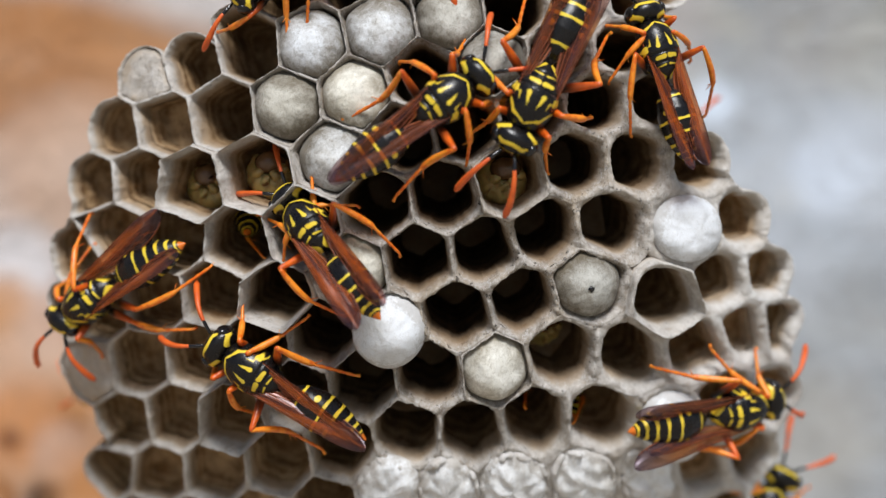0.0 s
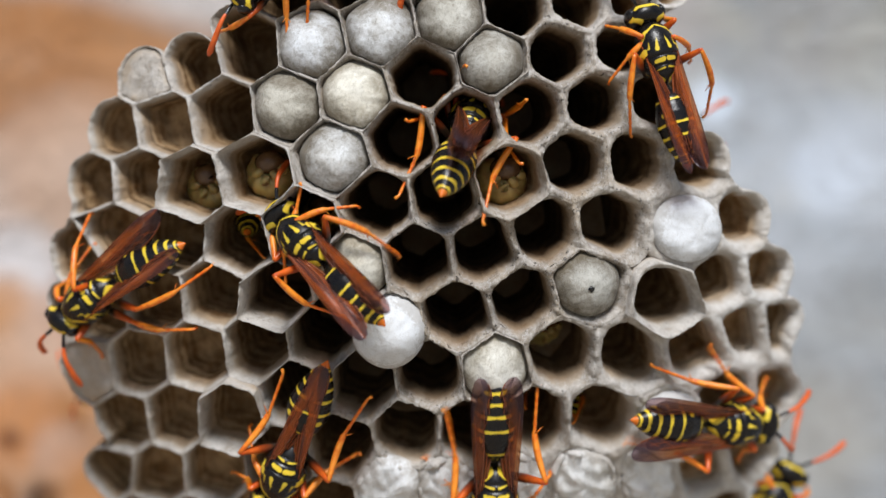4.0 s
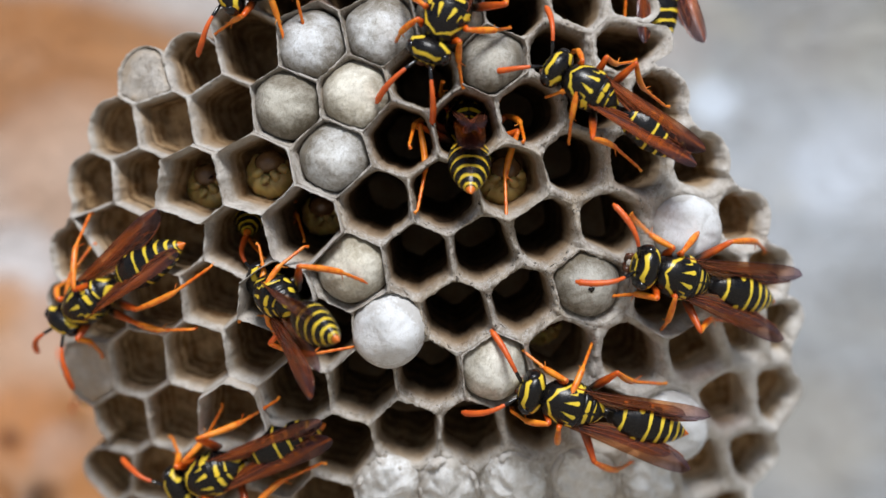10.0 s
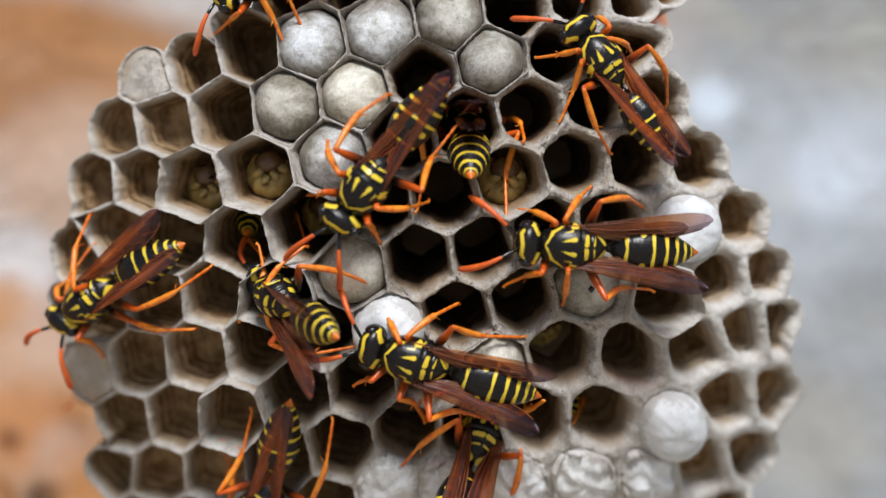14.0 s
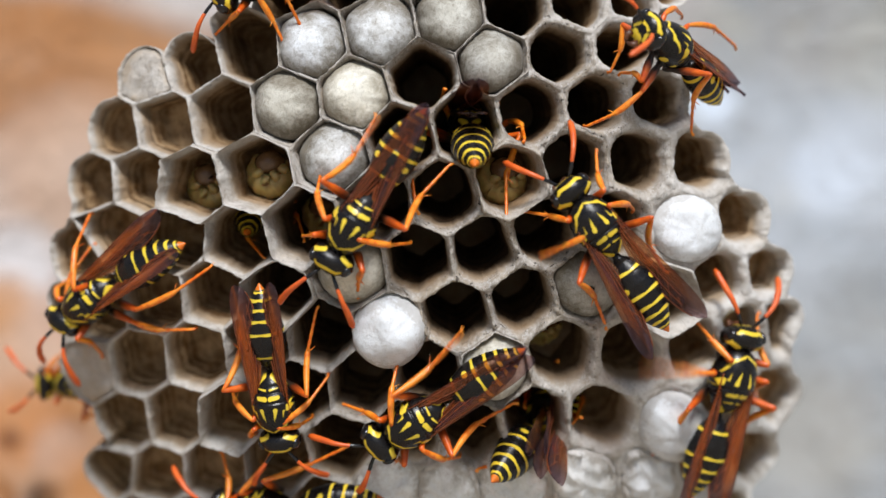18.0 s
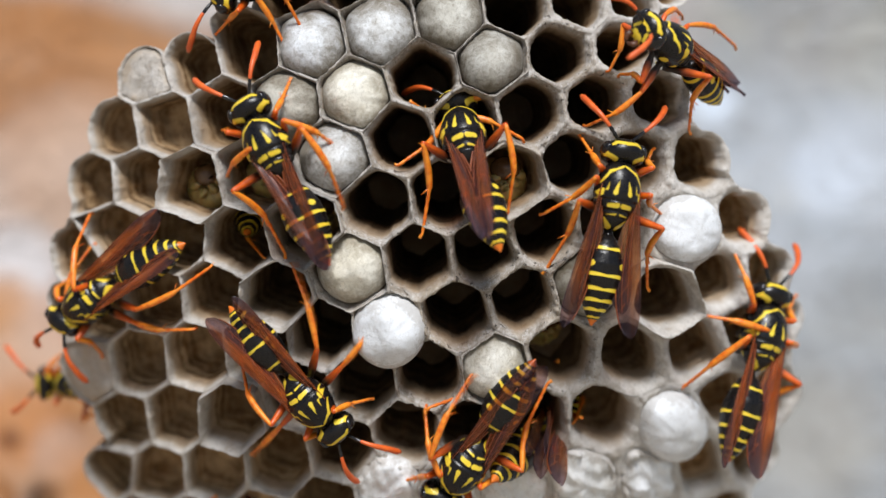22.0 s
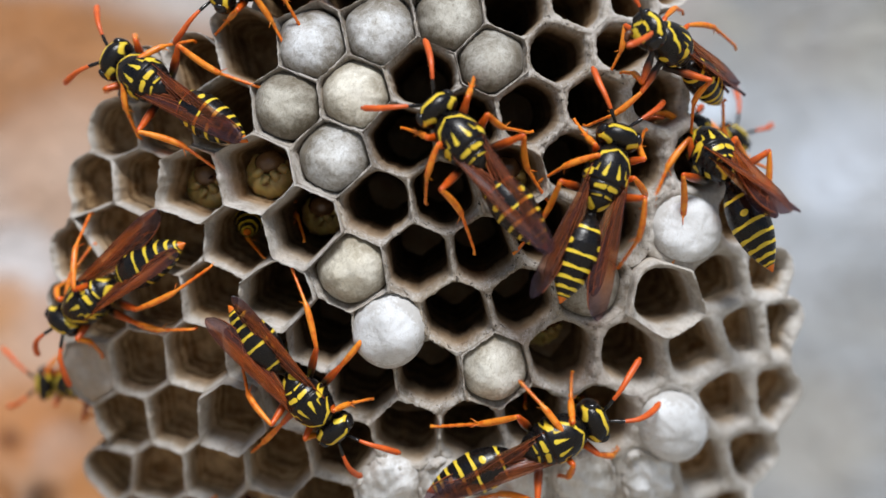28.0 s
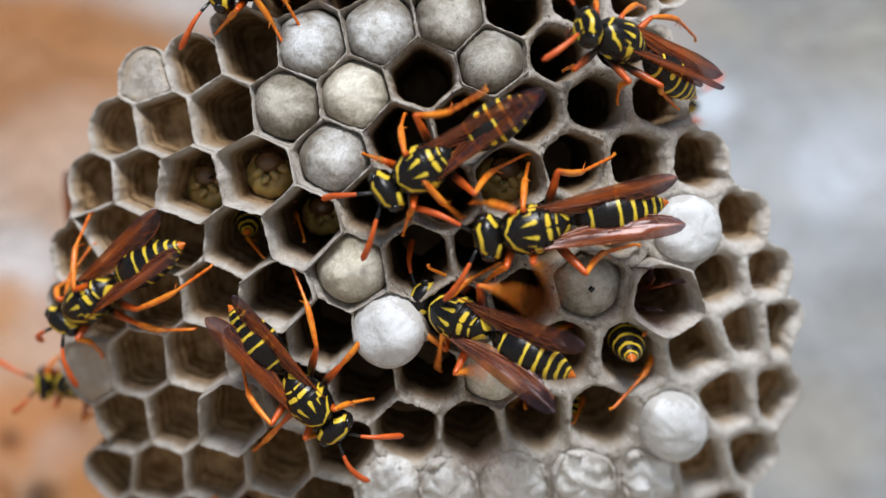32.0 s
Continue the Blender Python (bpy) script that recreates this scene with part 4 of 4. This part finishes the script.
    path += [(6.8, 10.16, -27.22, 330, 0, 0), (8, 6.86, -26.75, 200, 0, 0), (12, 3.57, -29.1, 110, 0, 0), (13, 2.26, -21.49, 75, 0, 0), (13.5, 1.97, -16.64, 78, 6, 0), (14, 3.1, -15.37, 62, 45, 5), (14.5, 2.87, -16.41, 48, 25, 2), (16.5, 6.96, -14.76, 30, 52, 8.5), (17, 8.46, -13.4, 26, 61, 9.8), (18, 8.56, -13.31, 26, 61, 10), (22, 8.56, -13.31, 26, 61, 10), (22.6, 8.56, -13.31, 28, 61, 10)]
    path += [(25.5, 8.56, -13.31, 30, 61, 9.8), (26.5, 7.8, -14.76, 40, 25, 3), (27.5, 7.33, -15.09, 30, 2, 0, 0, 0, -8), (28, 9.13, -15.87, 24, 0, 0, 0, 0, -8), (28.5, 11, -14.62, 36, 0, 0, 0, 0, -8), (29, 12.13, -12.04, 52, 0, 0), (29.5, 14.15, -10.67, 58, 10, 0.5), (30, 15.23, -7.57, 50, 64, 9), (30.5, 15.23, -7.71, 60, 70, 10), (31, 14.1, -5.36, 70, 82, 13.4), (32, 13.82, -4.65, 70, 84, 13.5)]
    crawl(wanderer_down, path, [])
    path = []
    path += [(0, 17.82, 16.5, 107, 0, 0), (3.5, 17.82, 16.5, 107, 0, 0), (5.5, 17.3, 14.53, 102, 0, 0), (6, 17.21, 14.25, 102, 0, 0), (7, 16.44, 14.62, 117, 0, 0), (7.5, 14.48, 14.43, 132, 0, 0), (8, 13.12, 12.74, 150, 0, 0), (9, 12.27, 13.21, 147, 0, 0), (10.6, 12.27, 13.21, 147, 0, 0), (11, 12.27, 13.59, 144, 0, 0), (12, 12.6, 15.33, 130, 0, 0), (13, 13.21, 15.56, 127, 0, 0)]
    path += [(14.5, 13.26, 15.56, 127, 0, 0), (15.5, 15.33, 16.5, 130, -14, -1, -10), (16.5, 18.94, 16.87, 161.04, -37.17, -3, -4, 37.06, 0, 6, 20), (17, 18.94, 16.87, 161.04, -37.17, -3, -4, 37.06, 0, 6, 20), (18, 18.94, 16.87, 161.04, -37.17, -3, -4, 37.06, 0, 6, 20), (28.2, 18.94, 16.87, 161.04, -37.17, -3, -4, 37.06, 0, 6, 20), (29, 16.99, 17.07, 159.99, -32.46, -3, -4, 16.59, 0, 8, 14), (29.6, 15.13, 17.16, 163.5, -23.93, -3, -4, 25.6, 0, 8, 14), (30, 14.73, 17.2, 163.41, -23.39, -3, -4, 25.76, 0, 8, 14), (32, 14.73, 17.2, 163.41, -23.39, -3, -4, 25.76, 0, 8, 14)]
    crawl(upper_right, path, [("L1", 16.5, 28.3, 14.7, 14.7), ("R1", 16.5, 28.3, 13.8, 14.6), ("L2", 16.5, 28.3, 11.6, 10.0), ("L3", 16.5, 28.3, 20.7, 9.4)])
    path = []
    path += [(0, -11.1, 1.83, 131, 24, 1.8), (3.5, -11.1, 1.83, 131, 24, 1.8), (4.5, -12.41, -1.36, 150, 20, 1.4), (5.5, -14.01, -4.42, 190, 30, 2, 0, 0, 10), (6, -13.63, -3.96, 158.5, 46, 1, 5, -30, 12, -9), (6.6, -13.63, -3.96, 158.5, 46, 1, 3, -30, 12, -9), (9, -13.63, -3.96, 158.5, 46, 1, 1, -30, 12, -9), (12, -13.63, -3.96, 158.5, 46, 1, 5, -30, 12, -9), (14.5, -13.63, -3.96, 158.5, 46, 1, 3, -30, 12, -9), (15.5, -12.41, -4.65, 230, 10, 0.5), (16.5, -12.08, -6.06, 272, 0, 0), (17, -12.43, -7.13, 274.23, 0, 0)]
    path += [(17.5, -14.39, -11.71, 268, 0, 0), (18, -14.06, -12.74, 277, 0, 0), (18.5, -13.92, -12.74, 282, 0, 0), (19, -13.26, -12.88, 293, 0, 0), (19.5, -12.51, -12.27, 306, 0, 0), (20, -11.59, -11.12, 319.54, 0, 0), (20.5, -10.25, -12.18, 320, 0, 0), (21, -8.09, -11.94, 324, 0, 0), (21.5, -10.06, -12.18, 317, 0, 0), (22, -11.19, -12.55, 311, 0, 0), (32, -11.24, -12.46, 311, 0, 0)]
    crawl(middle_cell, path, [("L3", 22, 32, -12.65, -1.13), ("R3", 22, 32, -17.91, -9.36), ("L2", 22, 32, -4.89, -4.65), ("R2", 22, 32, -16.31, -17.35)])
    path = []
    path += [(0, -15.67, -10.1, 147, 0, 0), (0.5, -15.99, -10.86, 136, 0, 0), (1, -15.31, -12.86, 190.28, 0, 0), (1.5, -12.18, -14.29, 228, 0, 0), (2, -10.53, -16.17, 268, 0, 0), (2.5, -11.47, -16.17, 268, 0, 0), (3, -11.61, -16.74, 268, 0, 0), (3.5, -11.85, -17.58, 262, 0, 0), (4.5, -15.23, -18.76, 230, 0, 0), (5.5, -18.98, -18.56, 200.69, -10, 0, 0, 0, 5), (6, -18.98, -18.55, 200.67, -10, 0, 0, 0, 5), (12.5, -18.98, -18.55, 200.69, -10, 0, 0, 0, 5)]
    path += [(13, -18.98, -18.55, 200.72, -10, 0, 0, 0, 5), (13.5, -16.08, -17.35, 236, 0, 0), (14, -14.86, -21.34, 255, 0, 0), (14.5, -15.23, -25.58, 262, 0, 0), (15.2, -15.7, -29.1, 262, 0, 0), (16.6, -13.35, -29.1, 180, 0, 0), (17.6, -14.76, -21.82, 182, 0, 0), (18, -14.95, -21.58, 185, 0, 0), (18.6, -17.11, -23.93, 215, 0, 0), (19.5, -18.99, -29.1, 250, 0, 0), (32, -18.99, -29.1, 250, 0, 0)]
    crawl(lower_left, path, [])
    path = []
    path += [(0, 24.47, -13.28, 369.38, 4, 0), (3.5, 24.47, -13.28, 369.38, 4, 0), (4.5, 23.79, -16.41, 330, 8, -0.6), (5.5, 23.77, -18.75, 287.22, -2.82, -1.2, 13.87, 6.86), (6, 23.79, -19.21, 286.75, -3.92, -1.2, 14.11, 8.28), (6.4, 21.91, -18.99, 262, 4, -0.5), (7, 16.95, -16.84, 196, -14, -2.6, 11.58, 20.57, 0, 6.82), (7.5, 10.39, -13.31, 183, 0, 0), (8, 9.69, -12.41, 177, 0, 0), (9, 10.16, -12.74, 177, 0, 0), (10, 10.72, -12.87, 163.73, 0, 0), (11, 8.98, -11.33, 155, 0, 0)]
    path += [(11.5, 3.95, -9.36, 147, 0, 0), (12, 3.24, -10.69, 160.21, 0, 0), (12.5, -0.42, -10.06, 168, 0, 0), (13, 0.05, -10.39, 170, 0, 0), (13.5, -1.83, -9.83, 166, 0, 0), (14, -2.39, -9.25, 162.99, 0, 0), (14.5, -3.2, -8.6, 157, 0, 0), (16.5, 0.28, -8.65, 152, 0, 0), (17, -0.88, -9.26, 169.96, 0, 0, 0, 0, -8), (17.5, -0.56, -12.18, 210, 0, 0, 0, 0, -8), (18, -2.3, -14.29, 213, 0, 0, 0, 0, -9), (19, -2.07, -14.06, 220, 0, 0, 0, 0, -9)]
    path += [(20, -3.57, -12.69, 194.19, 0, 0, 0, 0, -6), (21, 1.41, -14.06, 222, 0, 0, 0, 0, -7), (21.5, 1.97, -14.62, 228, 0, 0, 0, 0, -8), (22, 1.79, -17.91, 236, 0, 0, 0, 0, -9), (22.5, 5.45, -20.17, 262, 0, 0), (23, 10.16, -29.1, 288, 0, 0), (26, 11.57, -31.92, 285, 0, 0), (27, 11.57, -31.92, 280, 0, 0), (32, 11.57, -29.1, 280, 0, 0)]
    crawl(lower_right, path, [])
    path = []
    path += [(0, 26.61, -21.82, 60, 0, 4), (3.5, 26.61, -21.82, 60, 0, 4), (4.8, 28.26, -19.7, 55, 0, 5), (5.5, 28.4, -17.16, 50, 0, 5), (6, 30.75, -14.29, 38, 0, 1), (6.5, 28.96, -8.42, 120, 0, 0), (7, 24.37, -5.47, 166.51, -23.09, 0, 0, 34.27), (7.5, 20.03, -2.54, 172, -12, 0), (8, 19.79, -2.59, 167, -12, 0), (9, 19.93, -2.59, 167, -12, 0), (10, 19.75, -2.3, 165, -12, 0), (10.5, 16.36, -0.99, 160, 0, 0)]
    path += [(11, 16.5, -2.4, 168, 0, 0), (12, 15.33, -2.12, 163, 0, 0), (12.5, 11.8, -1.6, 165, 0, 0), (13, 8.19, 0.25, 161.36, 0, 0), (13.5, 9.87, 0.08, 177.01, 0, 0), (14, 10.72, 0.26, 176.85, 0, 0), (14.5, 10.72, 0.25, 176.86, 0, 0), (16.5, 14.86, -3.01, 168, 0, 0), (17, 14.73, -2.1, 169.04, 0, 0), (17.5, 13.68, -1.36, 157, 0, 0), (18, 12.74, 1.83, 126, 0, 0), (19, 11.88, 1.8, 135.94, 0, 0)]
    path += [(20, 13.04, 2.14, 139.03, 0, 0), (20.5, 12.51, 3.57, 120, 0, 0), (21, 13.21, 4, 103, 0, 0), (21.5, 14.15, 4.28, 92, 0, 0), (22, 14.39, 4.42, 80, 0, 0), (22.5, 14.48, 4.42, 79, 0, 0), (23, 15.47, 4.28, 64, 0, 0), (23.5, 17.91, 3.57, 54, 0, 0), (24, 19.46, 4.28, 52, 0, 0), (24.5, 18.62, 5.59, 60, 0, 0), (25, 17.68, 6.06, 67, 0, 0), (25.5, 16.03, 4.28, 60, 0, 0)]
    path += [(27.5, 12.98, 3.81, 55, 0, 0), (28, 13.45, 5.88, 71, 0, 0), (28.5, 13.07, 5.22, 88, 0, 0), (29, 13.21, 5.22, 90, 0, 0), (29.5, 12.27, 3.34, 95, 0, 0), (30, 10.91, 2.12, 108, 0, 0), (30.5, 9.59, -0.99, 100, 0, 0), (31, 7.39, -4.9, 151.32, 0, 0), (31.5, 3.67, -6.06, 172, 2, 0), (32, 1.41, -5.79, 156.35, 26, 2.4)]
    crawl(right_walker, path, [])
    path = []
    path += [(0, 20.97, -22.99, 60, 0, 26), (15.2, 20.97, -22.99, 60, 0, 26), (16, 23.79, -20.64, 62, 0, 2), (16.5, 25.11, -16.88, 60, 0, 0), (17, 24.3, -14.63, 85.97, -21.89, 0, 0, 19.52), (17.5, 25.44, -13.82, 62, 0, 0), (18, 23.94, -10.9, 74.18, 0, 0), (18.5, 24.94, -8.47, 88.9, 0, 0), (19, 23.16, -3.86, 79.85, 41.89, 2, 0.69, -6.69), (19.5, 23.12, -4.01, 78.13, 42.45, 2, 2.89, -6.27), (20, 25.43, -6.25, 86.52, 10, 0), (20.5, 26.61, -9.73, 70, 14, 0)]
    path += [(21, 25.93, -9.74, 56.56, 14, 0), (21.5, 26.99, -7.1, 67, 14, 0), (22, 26.52, -7.38, 68.35, 14, 0), (22.5, 26.52, -6.44, 74, 12, 0), (23, 26.33, -4, 83, 10, 0), (23.5, 25.11, -0.38, 90, 6, 0, -8), (24, 25.22, 1.03, 81.7, 52, 2, 24.5, 18.19, -9, 27), (25, 24.94, 3.13, 89.31, 52, 2, 29.78, 12, -11, 27), (25.5, 24.94, 3.13, 89.31, 52, 2, 29.78, 12, -11, 27), (27.5, 23.88, 5.69, 112, 4, 0), (28, 22.38, 7.66, 102.29, 47, 2, 20.29, 12, -11, 24), (29, 21.56, 7.72, 99.75, 53, 2, 32.48, 12, -11, 22)]
    path += [(29.5, 22.47, 6.54, 118, 10, 0.6), (30, 18.62, 6.06, 144, 0, 0), (30.5, 16.27, 6.82, 154, 0, 0), (31, 14.32, 4.93, 176.71, 0, 0), (31.5, 8.04, 3.43, 182, 0, 0), (32, 7.58, 1.7, 190.96, 0, 0)]
    crawl(right_edge, path, [])
    path = []
    path += [(0, 0.28, 28.26, 250, 0, 0), (8, 0.28, 28.26, 250, 0, 0), (9, 0.99, 23.55, 250, 0, 0), (10, 0.47, 19.7, 243, 0, 0), (10.5, -0.89, 18.62, 228, 0, 0), (11, -0.75, 13.92, 243, 0, 0), (11.5, -0.89, 12.98, 246, 0, 0), (12, -1.22, 11.71, 250, 0, 0), (12.5, -1.97, 9.45, 252, 0, 0), (13, -2.82, 6.63, 256, 0, 0), (13.5, -5.45, 6.16, 241, 0, 0), (14, -6.3, 5.45, 233, 0, 0)]
    path += [(14.5, -10.44, 5.22, 222, 0, 0), (16.5, -8.56, 6.54, 226, 0, 0), (17, -6.77, 5.69, 248, 0, 0), (17.5, -7.9, 2.12, 245, 0, 0), (18, -7.33, 2.21, 238, 0, 0), (18.5, -8.65, 3.81, 220, 0, 0), (19, -9.12, 2.62, 222, 0, 0), (20, -10.44, 1.36, 222, 0, 0), (20.5, -11.94, 1.08, 214, 0, 0), (21, -12.88, 2.87, 188, 0, 0), (21.5, -13.26, 5.22, 145, 0, 0), (22, -14.48, 8.42, 117, 0, 0)]
    path += [(22.5, -17.21, 9.83, 104, 20, 2), (23, -18.81, 11.8, 108, 58, 7), (23.5, -18.81, 11.99, 100, 40, 5), (24, -19.28, 12.84, 103, 0, 0, 10), (24.5, -21.06, 13.21, 106, 0, 0), (25, -21.88, 15.16, 104.57, 24.71, 3.2, 11.83, 1.98), (25.5, -21.87, 14.88, 104.9, 25.27, 3.6, 11.66, 1.49), (27.5, -24.26, 13.59, 158, 0, 0), (28, -24.64, 14.11, 148, 0, 0), (28.5, -27.22, 12.51, 175, 0, 0), (29, -30.18, 11.89, 180, 4, 0), (29.5, -32.39, 9.64, 202, 8, 0, -6)]
    path += [(30, -33.19, 7.01, 222, 10, 0, -14), (30.5, -33.57, 5.22, 232, 12, 0, -20), (31, -32.44, 2.79, 266.38, 44.41, 3, -50.66, 12.65, 0, 3.36), (31.5, -32.16, 0.52, 262, 20, 14), (32, -28.87, -2.77, 280, 0, 26)]
    crawl(upper_walker, path, [])
    path = []
    path += [(0, -27.46, -11.71, 180, 0, 24), (15, -27.46, -11.71, 180, 0, 24), (16, -28.63, -11.24, 180, 0, 9), (16.4, -30.37, -10.95, 174, -32, 10), (32, -30.37, -10.95, 174, -32, 10)]
    crawl(behind_left, path, [])
    path = []
    path += [(0, 17.21, 10.16, 0, 0, 26), (5.3, 17.91, 10.3, 0, 0, 26), (6, 19.93, 10.86, 6, 0, 13.5), (6.5, 21.06, 15.47, 100, 0, 10), (7, 20.4, 18.67, 108, 0, 7), (7.5, 18.24, 22.61, 70, 0, 5), (8, 17.82, 25.06, 92, 0, 3), (9, 17.4, 26, 97, 0, 3), (11, 17.3, 25.44, 97, 0, 3), (11.6, 17.91, 25.44, 80, 0, 9), (14, 15.33, 19.32, 90, 0, 26), (27, 20.97, 8.98, 60, 0, 26)]
    path += [(27.8, 22.47, 7.1, 50, 0, 14), (28.6, 22.47, 7.1, 50, 0, 14), (29.6, 21.2, 8.42, 50, 0, 26), (30.5, 18.62, 9.92, 60, 0, 26), (32, 18.62, 9.92, 60, 0, 26)]
    crawl(behind_right, path, [])
    path = []
    path += [(0, -15.14, 4.28, 110, 78, 15.5), (32, -15.14, 4.28, 110, 78, 15.5)]
    crawl(cell_sitter_left, path, [])
    path = []
    path += [(0, 9.59, -9.64, 80, 84, 18), (32, 9.59, -9.64, 80, 84, 18)]
    crawl(cell_sitter_right, path, [])


motions()
